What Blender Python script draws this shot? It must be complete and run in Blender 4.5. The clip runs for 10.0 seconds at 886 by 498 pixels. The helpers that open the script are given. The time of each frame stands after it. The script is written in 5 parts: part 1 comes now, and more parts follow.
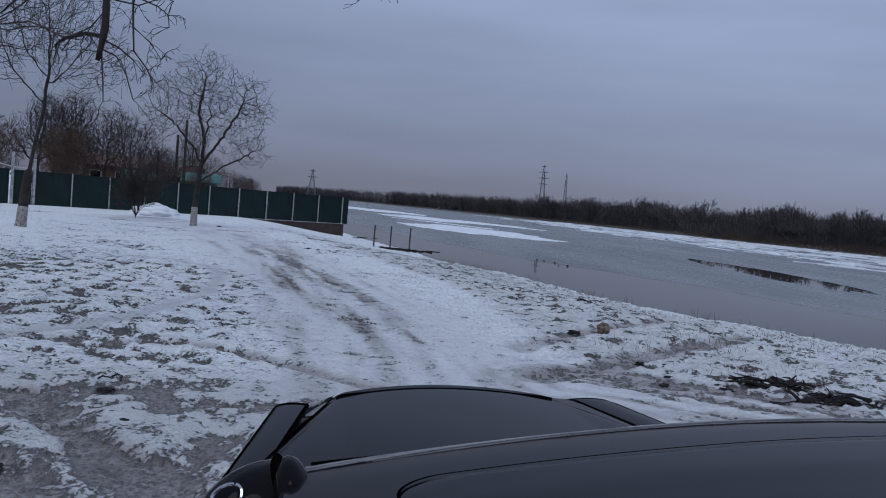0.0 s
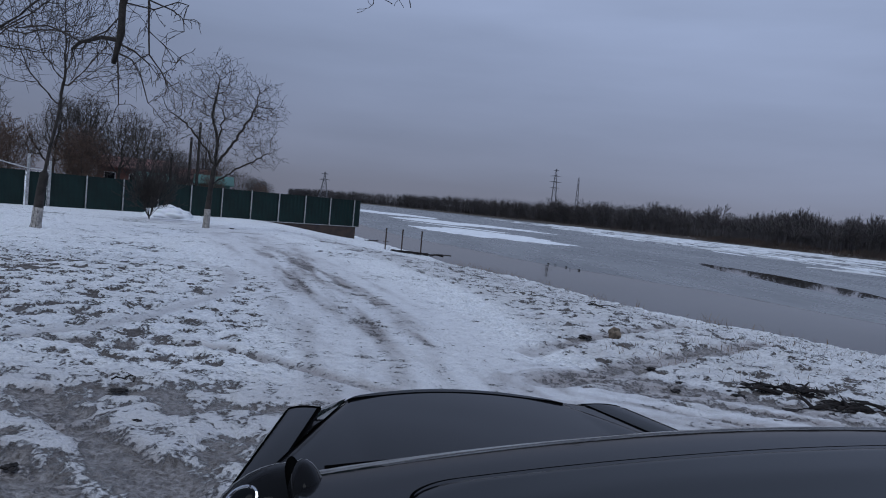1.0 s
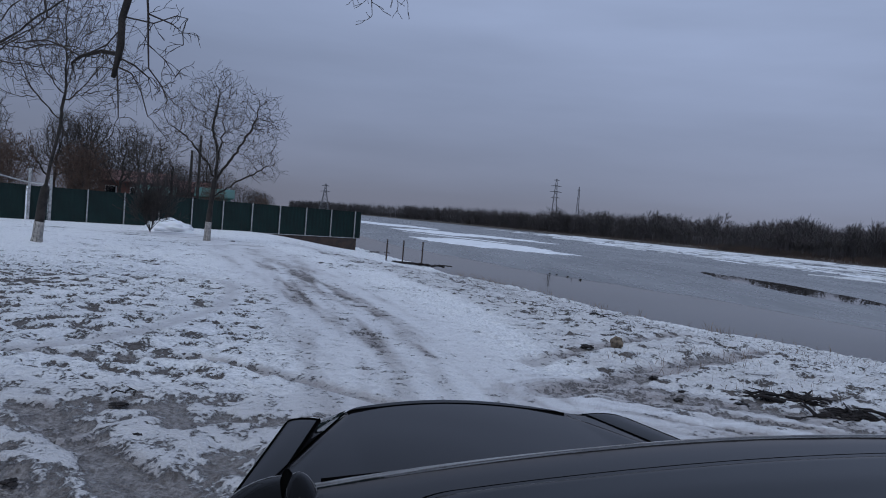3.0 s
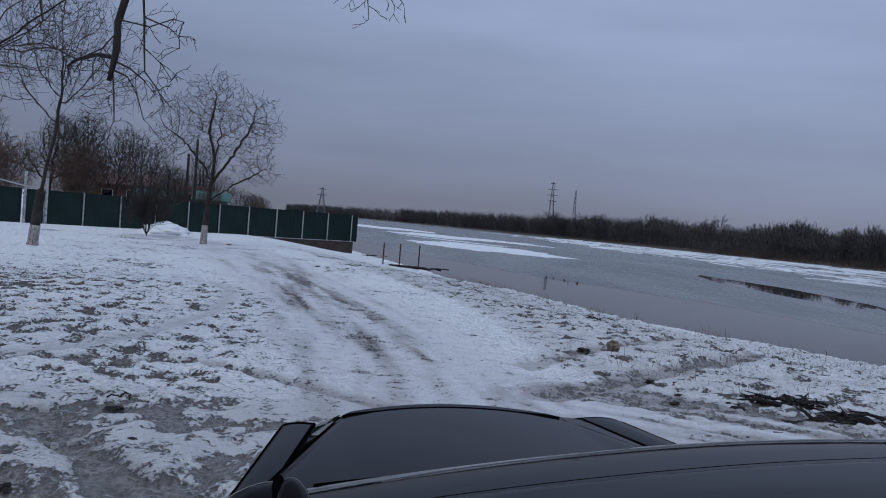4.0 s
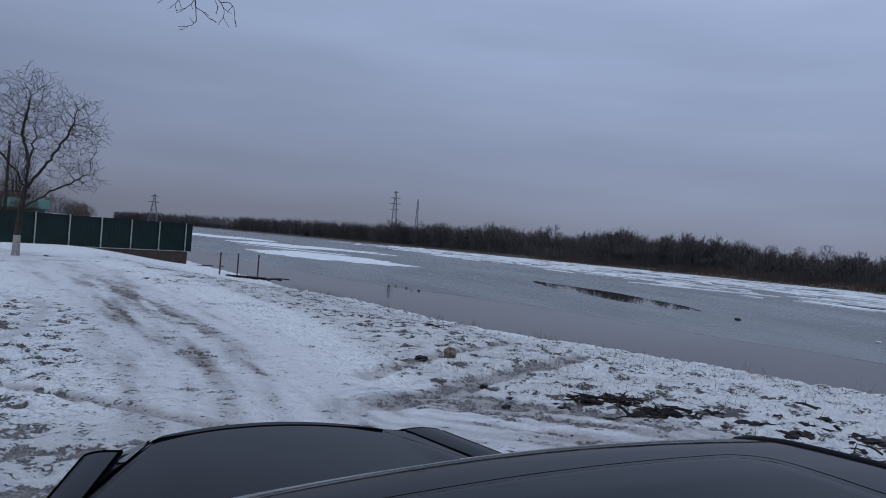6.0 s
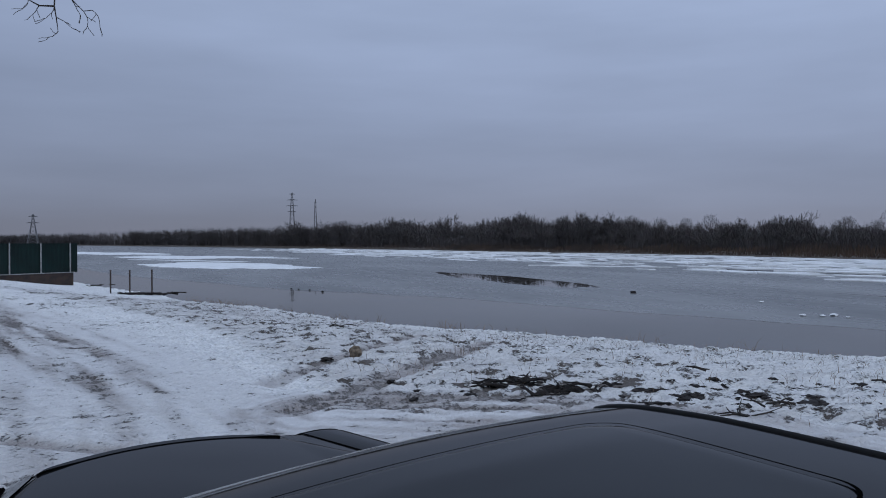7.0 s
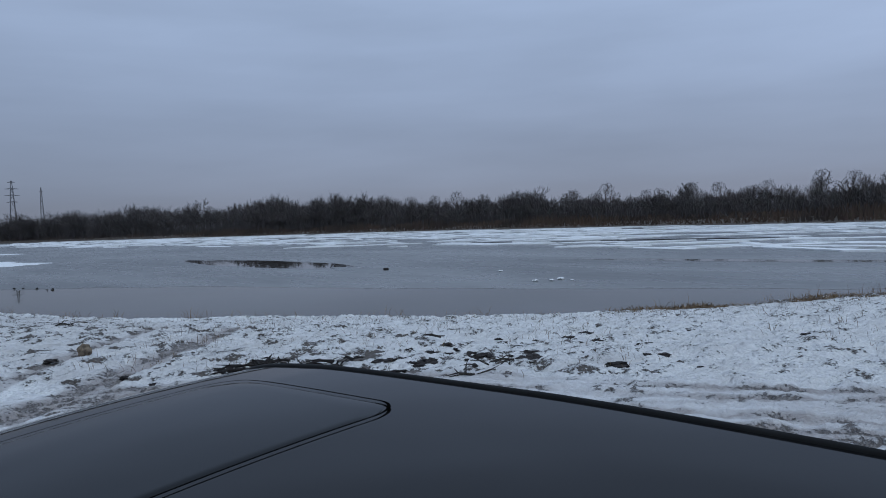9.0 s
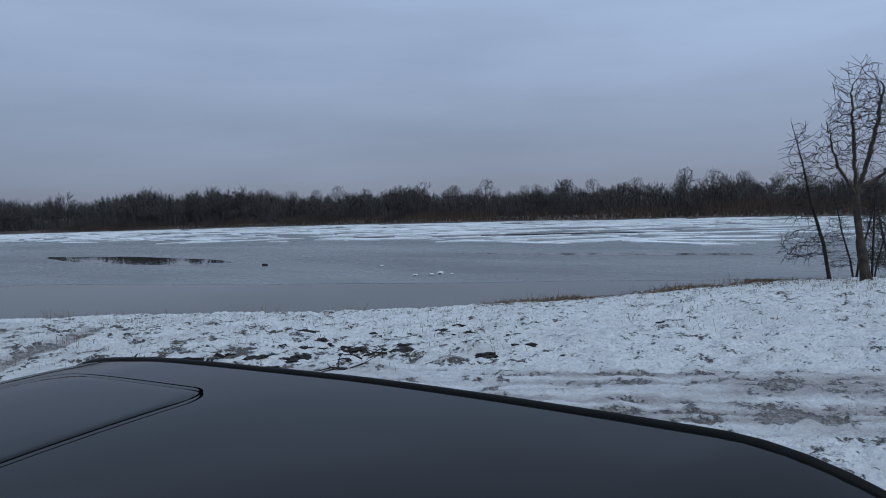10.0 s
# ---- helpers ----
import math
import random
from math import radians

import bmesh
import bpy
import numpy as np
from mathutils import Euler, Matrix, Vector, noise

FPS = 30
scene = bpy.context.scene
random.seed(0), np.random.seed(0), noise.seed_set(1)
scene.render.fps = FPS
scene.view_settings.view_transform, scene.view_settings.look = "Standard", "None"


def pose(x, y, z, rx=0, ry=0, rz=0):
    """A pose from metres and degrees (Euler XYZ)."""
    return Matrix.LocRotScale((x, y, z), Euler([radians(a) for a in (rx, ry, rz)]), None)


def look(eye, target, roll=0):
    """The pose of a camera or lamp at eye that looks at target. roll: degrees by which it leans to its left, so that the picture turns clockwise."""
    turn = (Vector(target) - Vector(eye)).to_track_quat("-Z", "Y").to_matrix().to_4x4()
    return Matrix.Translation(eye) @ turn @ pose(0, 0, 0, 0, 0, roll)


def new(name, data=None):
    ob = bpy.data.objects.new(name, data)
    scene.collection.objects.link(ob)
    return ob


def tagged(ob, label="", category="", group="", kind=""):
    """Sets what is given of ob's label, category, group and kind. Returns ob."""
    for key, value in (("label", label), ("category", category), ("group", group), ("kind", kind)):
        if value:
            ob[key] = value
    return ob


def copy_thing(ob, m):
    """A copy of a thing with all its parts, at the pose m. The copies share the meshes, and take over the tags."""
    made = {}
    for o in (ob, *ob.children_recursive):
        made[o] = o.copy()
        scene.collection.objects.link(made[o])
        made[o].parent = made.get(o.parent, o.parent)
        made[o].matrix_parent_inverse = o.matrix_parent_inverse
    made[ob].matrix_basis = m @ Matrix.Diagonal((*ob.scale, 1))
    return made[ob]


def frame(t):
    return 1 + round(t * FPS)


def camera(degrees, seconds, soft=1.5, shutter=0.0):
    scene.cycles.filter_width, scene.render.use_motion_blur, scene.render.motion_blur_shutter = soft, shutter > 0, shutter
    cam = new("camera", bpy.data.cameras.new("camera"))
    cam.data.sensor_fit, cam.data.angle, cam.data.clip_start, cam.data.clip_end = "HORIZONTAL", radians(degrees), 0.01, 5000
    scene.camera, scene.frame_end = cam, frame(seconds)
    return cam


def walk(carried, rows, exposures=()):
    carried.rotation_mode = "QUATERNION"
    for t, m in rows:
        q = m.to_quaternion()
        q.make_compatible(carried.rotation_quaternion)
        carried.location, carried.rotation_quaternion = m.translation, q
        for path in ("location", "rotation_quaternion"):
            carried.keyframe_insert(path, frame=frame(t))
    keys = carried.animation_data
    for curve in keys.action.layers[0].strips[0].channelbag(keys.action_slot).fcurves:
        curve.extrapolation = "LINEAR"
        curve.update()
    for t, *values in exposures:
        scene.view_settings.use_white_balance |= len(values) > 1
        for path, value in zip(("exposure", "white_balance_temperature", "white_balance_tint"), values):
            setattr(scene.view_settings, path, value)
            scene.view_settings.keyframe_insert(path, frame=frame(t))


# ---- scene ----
cam = camera(60.0, 10.0, soft=1.0)
EXPO = [(0.0, 0.0, 6500, 10), (5.5, 0.02, 6500, 9), (7.5, 0.08, 6620, 7), (10.0, 0.14, 6480, 2)]
PATH = [
    (0, (0.164, 0.030, 2.018), (0.202, 2.027, 1.906), 4.9),
    (0.5, (0.162, 0.016, 2.025), (0.182, 2.013, 1.911), 5.3),
    (1, (0.160, 0.014, 2.025), (0.168, 2.011, 1.919), 5.2),
    (1.5, (0.158, 0.008, 2.025), (0.159, 2.006, 1.924), 4.8),
    (2, (0.168, 0.021, 2.022), (0.166, 2.019, 1.931), 4.8),
    (2.5, (0.169, 0.024, 2.022), (0.169, 2.022, 1.938), 4.7),
    (4, (0.176, 0.030, 2.024), (0.186, 2.029, 1.955), 4.7),
    (4.5, (0.201, 0.026, 2.033), (0.258, 2.024, 1.973), 4.0),
    (5, (0.227, 0.029, 2.044), (0.403, 2.021, 2.008), 5.4),
    (5.5, (0.250, 0.049, 2.046), (0.544, 2.027, 2.023), 6.2),
    (7, (0.34, -0.054, 2.07), (0.996, 1.835, 2.051), -0.1),
    (7.5, (0.394, -0.074, 2.056), (1.176, 1.766, 2.024), -0.0),
    (8, (0.427, -0.156, 2.057), (1.34, 1.622, 2.003), -0.5),
    (8.5, (0.471, -0.252, 2.052), (1.527, 1.446, 1.984), -1.4),
    (9, (0.504, -0.346, 2.051), (1.71, 1.248, 1.969), -2.5),
    (9.5, (0.53, -0.421, 2.047), (1.857, 1.072, 1.951), -2.4),
    (10, (0.52, -0.539, 2.054), (1.952, 0.853, 1.946), -2.3),
]
walk(cam, [(t, look(eye, target, roll)) for t, eye, target, roll in PATH], EXPO)

# ---- world and light ----
SUN_EL, SUN_AZ = 52.0, 205.0
world = bpy.data.worlds.new("overcast_sky")
scene.world = world
world.use_nodes = True
wn, wl = world.node_tree.nodes, world.node_tree.links
wn.clear()
w_out, w_bg = wn.new("ShaderNodeOutputWorld"), wn.new("ShaderNodeBackground")
w_sky = wn.new("ShaderNodeTexSky")
w_sky.sky_type, w_sky.sun_disc = "NISHITA", False
w_sky.sun_elevation, w_sky.sun_rotation = radians(SUN_EL), radians(SUN_AZ)
w_co = wn.new("ShaderNodeTexCoord")
w_sep = wn.new("ShaderNodeSeparateXYZ")
w_ramp = wn.new("ShaderNodeValToRGB")
w_ramp.color_ramp.interpolation = "B_SPLINE"
SKY_STOPS = ((0.0, (0.160, 0.173, 0.236)), (0.045, (0.158, 0.180, 0.262)), (0.16, (0.225, 0.272, 0.405)), (0.36, (0.300, 0.375, 0.560)), (1.0, (0.38, 0.475, 0.685)))
while len(w_ramp.color_ramp.elements) < len(SKY_STOPS):
    w_ramp.color_ramp.elements.new(0.5)
for el, (pos, c) in zip(w_ramp.color_ramp.elements, SKY_STOPS):
    el.position, el.color = pos, (*c, 1)
w_map = wn.new("ShaderNodeMapping")
w_map.inputs["Scale"].default_value = (1.2, 1.2, 7.0)
w_noise = wn.new("ShaderNodeTexNoise")
w_noise.inputs["Scale"].default_value, w_noise.inputs["Detail"].default_value, w_noise.inputs["Roughness"].default_value = 1.6, 5.0, 0.5
w_var = wn.new("ShaderNodeMapRange")
w_var.inputs["From Min"].default_value, w_var.inputs["From Max"].default_value = 0.3, 0.7
w_var.inputs["To Min"].default_value, w_var.inputs["To Max"].default_value = 0.90, 1.12
# the cloud layer is a little thinner and brighter towards the hidden sun
w_east = wn.new("ShaderNodeMapRange")
w_east.inputs["From Min"].default_value, w_east.inputs["From Max"].default_value = -0.4, 1.0
w_east.inputs["To Min"].default_value, w_east.inputs["To Max"].default_value = 0.88, 1.34
w_mul, w_mul2, w_mix = wn.new("ShaderNodeMath"), wn.new("ShaderNodeVectorMath"), wn.new("ShaderNodeMix")
w_mul.operation, w_mul2.operation = "MULTIPLY", "SCALE"
w_mix.data_type = "RGBA"
w_mix.inputs["Factor"].default_value = 0.004
wl.new(w_co.outputs["Generated"], w_sep.inputs[0])
wl.new(w_sep.outputs["Z"], w_ramp.inputs[0])
wl.new(w_co.outputs["Generated"], w_map.inputs[0])
wl.new(w_map.outputs[0], w_noise.inputs["Vector"])
wl.new(w_noise.outputs["Fac"], w_var.inputs["Value"])
wl.new(w_sep.outputs["X"], w_east.inputs["Value"])
wl.new(w_var.outputs[0], w_mul.inputs[0])
wl.new(w_east.outputs[0], w_mul.inputs[1])
wl.new(w_ramp.outputs[0], w_mul2.inputs[0])
wl.new(w_mul.outputs[0], w_mul2.inputs["Scale"])
wl.new(w_mul2.outputs[0], w_mix.inputs["A"])
wl.new(w_sky.outputs[0], w_mix.inputs["B"])
wl.new(w_mix.outputs["Result"], w_bg.inputs["Color"])
wl.new(w_bg.outputs[0], w_out.inputs[0])
sun = new("sun", bpy.data.lights.new("sun", "SUN"))
sun.data.energy, sun.data.angle, sun.data.color = 0.95, radians(35), (0.85, 0.93, 1.0)
az, el = radians(SUN_AZ), radians(SUN_EL)
sun.matrix_world = look((0, 0, 60), (-60 * math.sin(az) * math.cos(el), -60 * math.cos(az) * math.cos(el), 60 - 60 * math.sin(el)))


# ---- materials ----
def material(name, colour, rough=0.7, metal=0.0, spec=0.5, scale=6.0, amount=0.25, bump=0.0, bump_scale=30.0, colour2=None, coat=0.0, wear=None):
    """A surface with two scales of variation, and relief."""
    m = bpy.data.materials.new(name)
    m.use_nodes = True
    n, l = m.node_tree.nodes, m.node_tree.links
    b = n["Principled BSDF"]
    b.inputs["Roughness"].default_value, b.inputs["Metallic"].default_value = rough, metal
    b.inputs["Specular IOR Level"].default_value, b.inputs["Coat Weight"].default_value = spec, coat
    b.inputs["Coat Roughness"].default_value = 0.03
    co = n.new("ShaderNodeTexCoord")
    big, fine = n.new("ShaderNodeTexNoise"), n.new("ShaderNodeTexNoise")
    big.inputs["Scale"].default_value, big.inputs["Detail"].default_value = scale, 4
    fine.inputs["Scale"].default_value, fine.inputs["Detail"].default_value = scale * 9, 5
    mix, mix2 = n.new("ShaderNodeMix"), n.new("ShaderNodeMix")
    mix.data_type = mix2.data_type = "RGBA"
    c2 = colour2 or tuple(c * (1 - amount * 1.6) for c in colour)
    mix.inputs["A"].default_value, mix.inputs["B"].default_value = (*c2, 1), (*colour, 1)
    ramp = n.new("ShaderNodeMapRange")
    ramp.inputs["From Min"].default_value, ramp.inputs["From Max"].default_value = 0.35, 0.62
    l.new(co.outputs["Object"], big.inputs["Vector"])
    l.new(co.outputs["Object"], fine.inputs["Vector"])
    l.new(big.outputs["Fac"], ramp.inputs["Value"])
    l.new(ramp.outputs[0], mix.inputs["Factor"])
    mix2.blend_type = "MULTIPLY"
    mix2.inputs["Factor"].default_value = amount
    l.new(mix.outputs["Result"], mix2.inputs["A"])
    l.new(fine.outputs["Color"], mix2.inputs["B"])
    l.new(mix2.outputs["Result"], b.inputs["Base Color"])
    if bump:
        bn, bp = n.new("ShaderNodeTexNoise"), n.new("ShaderNodeBump")
        bn.inputs["Scale"].default_value, bn.inputs["Detail"].default_value = bump_scale, 5
        bp.inputs["Strength"].default_value, bp.inputs["Distance"].default_value = bump, 0.02
        l.new(co.outputs["Object"], bn.inputs["Vector"])
        l.new(bn.outputs["Fac"], bp.inputs["Height"])
        l.new(bp.outputs[0], b.inputs["Normal"])
    return m


def ground_material():
    """Snow, packed ice and mud: the cover comes with the ground, its ragged edges and relief from noise."""
    m = bpy.data.materials.new("snowy_ground")
    m.use_nodes = True
    n, l = m.node_tree.nodes, m.node_tree.links
    b = n["Principled BSDF"]
    co = n.new("ShaderNodeTexCoord")
    cov, ice, dirt = n.new("ShaderNodeAttribute"), n.new("ShaderNodeAttribute"), n.new("ShaderNodeAttribute")
    dirt.attribute_name = "dirt"
    cov.attribute_name, ice.attribute_name = "cover", "packed"

    def noise_tex(scale, detail, rough=0.55):
        t = n.new("ShaderNodeTexNoise")
        t.inputs["Scale"].default_value, t.inputs["Detail"].default_value, t.inputs["Roughness"].default_value = scale, detail, rough
        l.new(co.outputs["Object"], t.inputs["Vector"])
        return t

    def math_node(op, a, c, clamp=False):
        t = n.new("ShaderNodeMath")
        t.operation, t.use_clamp = op, clamp
        for i, v in enumerate((a, c)):
            if isinstance(v, (int, float)):
                t.inputs[i].default_value = v
            else:
                l.new(v, t.inputs[i])
        return t.outputs[0]

    def mixed(f, a, c):
        t = n.new("ShaderNodeMix")
        t.data_type = "RGBA"
        l.new(f, t.inputs["Factor"])
        for key, v in (("A", a), ("B", c)):
            if isinstance(v, tuple):
                t.inputs[key].default_value = (*v, 1)
            else:
                l.new(v, t.inputs[key])
        return t.outputs["Result"]

    mid, fine, soil_n, grit = noise_tex(4.6, 6, 0.60), noise_tex(21, 5, 0.60), noise_tex(1.3, 6, 0.62), noise_tex(70, 3)
    lump = n.new("ShaderNodeTexVoronoi")
    lump.feature = "SMOOTH_F1"
    lump.inputs["Scale"].default_value, lump.inputs["Smoothness"].default_value = 4.5, 0.55
    warp = n.new("ShaderNodeVectorMath")
    warp.operation = "MULTIPLY_ADD"
    warp.inputs[1].default_value = (0.35, 0.35, 0.35)
    l.new(mid.outputs["Color"], warp.inputs[0])
    l.new(co.outputs["Object"], warp.inputs[2])
    l.new(warp.outputs[0], lump.inputs["Vector"])
    edge = math_node("ADD", math_node("MULTIPLY", math_node("SUBTRACT", mid.outputs["Fac"], 0.5), 1.9), math_node("MULTIPLY", math_node("SUBTRACT", fine.outputs["Fac"], 0.5), 1.7))
    snow = n.new("ShaderNodeMapRange")
    snow.interpolation_type = "SMOOTHSTEP"
    snow.inputs["From Min"].default_value, snow.inputs["From Max"].default_value = 0.37, 0.61
    calm = math_node("SUBTRACT", 1.0, math_node("MULTIPLY", ice.outputs["Fac"], 0.10))
    l.new(math_node("ADD", cov.outputs["Fac"], math_node("MULTIPLY", edge, calm)), snow.inputs["Value"])
    soil = mixed(soil_n.outputs["Fac"], (0.060, 0.050, 0.045), (0.16, 0.138, 0.125))
    soil = mixed(math_node("MULTIPLY", grit.outputs["Fac"], 0.5), soil, (0.05, 0.043, 0.038))
    wet = n.new("ShaderNodeMapRange")
    wet.inputs["From Min"].default_value, wet.inputs["From Max"].default_value = 0.36, 0.66
    l.new(fine.outputs["Fac"], wet.inputs["Value"])
    slush = mixed(wet.outputs[0], (0.12, 0.104, 0.096), (0.43, 0.405, 0.40))
    pk = math_node("MULTIPLY", ice.outputs["Fac"], math_node("ADD", mid.outputs["Fac"], 0.42, True), True)
    bare = mixed(pk, soil, slush)
    # fine noise greys the snow colour in place of shading on footprints and lumps
    tone = n.new("ShaderNodeMapRange")
    tone.inputs["From Min"].default_value, tone.inputs["From Max"].default_value = 0.33, 0.56
    l.new(fine.outputs["Fac"], tone.inputs["Value"])
    white = mixed(tone.outputs[0], (0.70, 0.705, 0.725), (0.97, 0.975, 0.985))
    grey_snow = mixed(mid.outputs["Fac"], (0.52, 0.51, 0.525), (0.95, 0.95, 0.965))
    white = mixed(math_node("MULTIPLY", ice.outputs["Fac"], 0.85), white, grey_snow)
    smear = n.new("ShaderNodeMapRange")
    smear.inputs["From Min"].default_value, smear.inputs["From Max"].default_value = 0.30, 0.72
    l.new(math_node("ADD", math_node("MULTIPLY", mid.outputs["Fac"], 0.55), math_node("MULTIPLY", fine.outputs["Fac"], 0.45)), smear.inputs["Value"])
    soiled = math_node("MULTIPLY", dirt.outputs["Fac"], math_node("ADD", smear.outputs[0], 0.35), True)
    white = mixed(soiled, white, (0.36, 0.325, 0.318))
    l.new(mixed(snow.outputs[0], bare, white), b.inputs["Base Color"])
    ro = n.new("ShaderNodeMapRange")
    ro.inputs["To Min"].default_value, ro.inputs["To Max"].default_value = 0.9, 0.42
    l.new(pk, ro.inputs["Value"])
    l.new(ro.outputs[0], b.inputs["Roughness"])
    b.inputs["Specular IOR Level"].default_value = 0.3
    bp = n.new("ShaderNodeBump")
    bp.inputs["Strength"].default_value, bp.inputs["Distance"].default_value = 1.0, 0.11
    soft = math_node("SUBTRACT", 1.0, math_node("MULTIPLY", ice.outputs["Fac"], 0.7))
    h = math_node("ADD", math_node("ADD", math_node("MULTIPLY", snow.outputs[0], 0.6), math_node("MULTIPLY", math_node("MULTIPLY", lump.outputs["Distance"], -1.5), soft)), math_node("ADD", math_node("MULTIPLY", fine.outputs["Fac"], 0.6), math_node("MULTIPLY", grit.outputs["Fac"], 0.15)))
    l.new(h, bp.inputs["Height"])
    l.new(bp.outputs[0], b.inputs["Normal"])
    return m


def ice_material():
    """Thin grey river ice: milky and wet, streaked along the river."""
    m = bpy.data.materials.new("river_ice")
    m.use_nodes = True
    n, l = m.node_tree.nodes, m.node_tree.links
    b = n["Principled BSDF"]
    co, mp = n.new("ShaderNodeTexCoord"), n.new("ShaderNodeMapping")
    mp.inputs["Rotation"].default_value, mp.inputs["Scale"].default_value = (0, 0, radians(28)), (0.16, 0.035, 1)
    big, fine = n.new("ShaderNodeTexNoise"), n.new("ShaderNodeTexNoise")
    big.inputs["Scale"].default_value, big.inputs["Detail"].default_value = 0.8, 7
    fine.inputs["Scale"].default_value, fine.inputs["Detail"].default_value = 6, 6
    l.new(co.outputs["Object"], mp.inputs[0])
    l.new(mp.outputs[0], big.inputs["Vector"])
    l.new(mp.outputs[0], fine.inputs["Vector"])
    r = n.new("ShaderNodeValToRGB")
    for el_, (p, c) in zip((r.color_ramp.elements[0], r.color_ramp.elements[1]), ((0.33, (0.085, 0.086, 0.085)), (0.70, (0.185, 0.187, 0.187)))):
        el_.position, el_.color = p, (*c, 1)
    l.new(big.outputs["Fac"], r.inputs[0])
    l.new(r.outputs[0], b.inputs["Base Color"])
    ro = n.new("ShaderNodeMapRange")
    ro.inputs["To Min"].default_value, ro.inputs["To Max"].default_value = 0.16, 0.42
    l.new(fine.outputs["Fac"], ro.inputs["Value"])
    l.new(ro.outputs[0], b.inputs["Roughness"])
    b.inputs["Specular IOR Level"].default_value = 0.19
    bp = n.new("ShaderNodeBump")
    bp.inputs["Strength"].default_value, bp.inputs["Distance"].default_value = 0.12, 0.02
    l.new(fine.outputs["Fac"], bp.inputs["Height"])
    l.new(bp.outputs[0], b.inputs["Normal"])
    return m


M_GROUND, M_ICE = ground_material(), ice_material()
M_WATER = material("river_water", (0.082, 0.074, 0.064), 0.03, spec=0.055, scale=0.05, amount=0.15)
M_FLOE = material("snow_on_ice", (0.82, 0.84, 0.87), 0.8, scale=0.4, amount=0.12, bump=0.3, bump_scale=2)
M_BARK = material("bark", (0.042, 0.034, 0.029), 0.9, scale=5, amount=0.4, bump=0.8, bump_scale=40)
M_BARK_BROWN = material("brown_bark", (0.075, 0.055, 0.043), 0.9, scale=5, amount=0.4, bump=0.8, bump_scale=40)
M_TWIG = material("twigs", (0.050, 0.040, 0.035), 0.9, scale=3, amount=0.3)
M_TWIG_RUST = material("rust_twigs", (0.10, 0.060, 0.042), 0.9, scale=1, amount=0.3)
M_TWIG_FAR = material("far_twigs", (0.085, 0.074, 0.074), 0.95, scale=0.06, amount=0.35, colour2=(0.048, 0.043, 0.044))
M_REED = material("dry_reeds", (0.110, 0.070, 0.048), 0.9, scale=0.08, amount=0.4, colour2=(0.050, 0.036, 0.030))
M_GRASS = material("dry_grass", (0.25, 0.165, 0.095), 0.9, scale=3, amount=0.4)
M_LIME = material("whitewash", (0.44, 0.41, 0.38), 0.9, scale=9, amount=0.35, bump=0.5, bump_scale=40)
M_FENCE = material("green_sheet", (0.003, 0.021, 0.018), 0.5, scale=0.8, amount=0.25, spec=0.28)
M_POST = material("galvanised_post", (0.52, 0.52, 0.52), 0.5, metal=0.2, scale=7, amount=0.3)
M_RUST = material("rusty_iron", (0.085, 0.06, 0.05), 0.8, scale=12, amount=0.4, bump=0.4, bump_scale=60)
M_STEEL = material("far_steel", (0.17, 0.17, 0.19), 0.7, scale=0.3, amount=0.2)
M_BRICK = material("dark_brick", (0.075, 0.048, 0.037), 0.9, scale=2.5, amount=0.45, bump=0.7, bump_scale=14, colour2=(0.040, 0.031, 0.028))
M_RED = material("red_brick_house", (0.15, 0.062, 0.048), 0.85, scale=0.8, amount=0.3, bump=0.4, bump_scale=8)
M_ROOF = material("roof_sheet", (0.15, 0.065, 0.055), 0.7, scale=0.6, amount=0.3)
M_TEAL = material("teal_sheet", (0.055, 0.16, 0.14), 0.5, scale=0.6, amount=0.25)
M_CLOD = material("frozen_mud", (0.028, 0.021, 0.020), 0.95, scale=14, amount=0.5, bump=0.9, bump_scale=50)
M_STUMP = material("weathered_wood", (0.27, 0.21, 0.155), 0.9, scale=14, amount=0.4, bump=0.6, bump_scale=60)
M_PAINT = material("black_car_paint", (0.008, 0.008, 0.009), 0.05, scale=1.5, amount=0.1, spec=0.06)
M_RUBBER = material("black_rubber", (0.008, 0.008, 0.008), 0.55, scale=20, amount=0.2, spec=0.12)
M_GAP = material("shut_line", (0.003, 0.003, 0.003), 0.9, scale=20, amount=0.2, spec=0.0)
# open water, its base colour darkened to stand for the woods mirrored in it
M_WATER_DARK = material("open_water", (0.030, 0.028, 0.026), 0.015, scale=0.05, amount=0.1, spec=0.10)
M_SMOKE = material("tinted_glass", (0.006, 0.007, 0.008), 0.05, scale=2, amount=0.05, spec=0.06)
M_CHROME = material("chrome", (0.6, 0.6, 0.62), 0.12, metal=1.0, scale=10, amount=0.1)
M_TYRE = material("tyre", (0.02, 0.02, 0.02), 0.85, scale=10, amount=0.3)


# ---- small builders ----
def mesh_from(name, verts, faces, mat, smooth=False):
    me = bpy.data.meshes.new(name)
    me.from_pydata([tuple(v) for v in verts], [], faces)
    me.materials.append(mat)
    if smooth:
        me.polygons.foreach_set("use_smooth", [True] * len(me.polygons))
    me.update()
    return me


def part(name, data, mat, parent=None, label="", smooth=False):
    """Links a bmesh, or a pair of vertices and faces, as one mesh object under a thing or a part."""
    if isinstance(data, tuple):
        me = mesh_from(name, data[0], data[1], mat, smooth)
    else:
        me = bpy.data.meshes.new(name)
        data.to_mesh(me)
        data.free()
        me.materials.append(mat)
        if smooth:
            me.polygons.foreach_set("use_smooth", [True] * len(me.polygons))
    ob = new(name, me)
    ob.parent = parent
    if label:
        tagged(ob, label)
    return ob


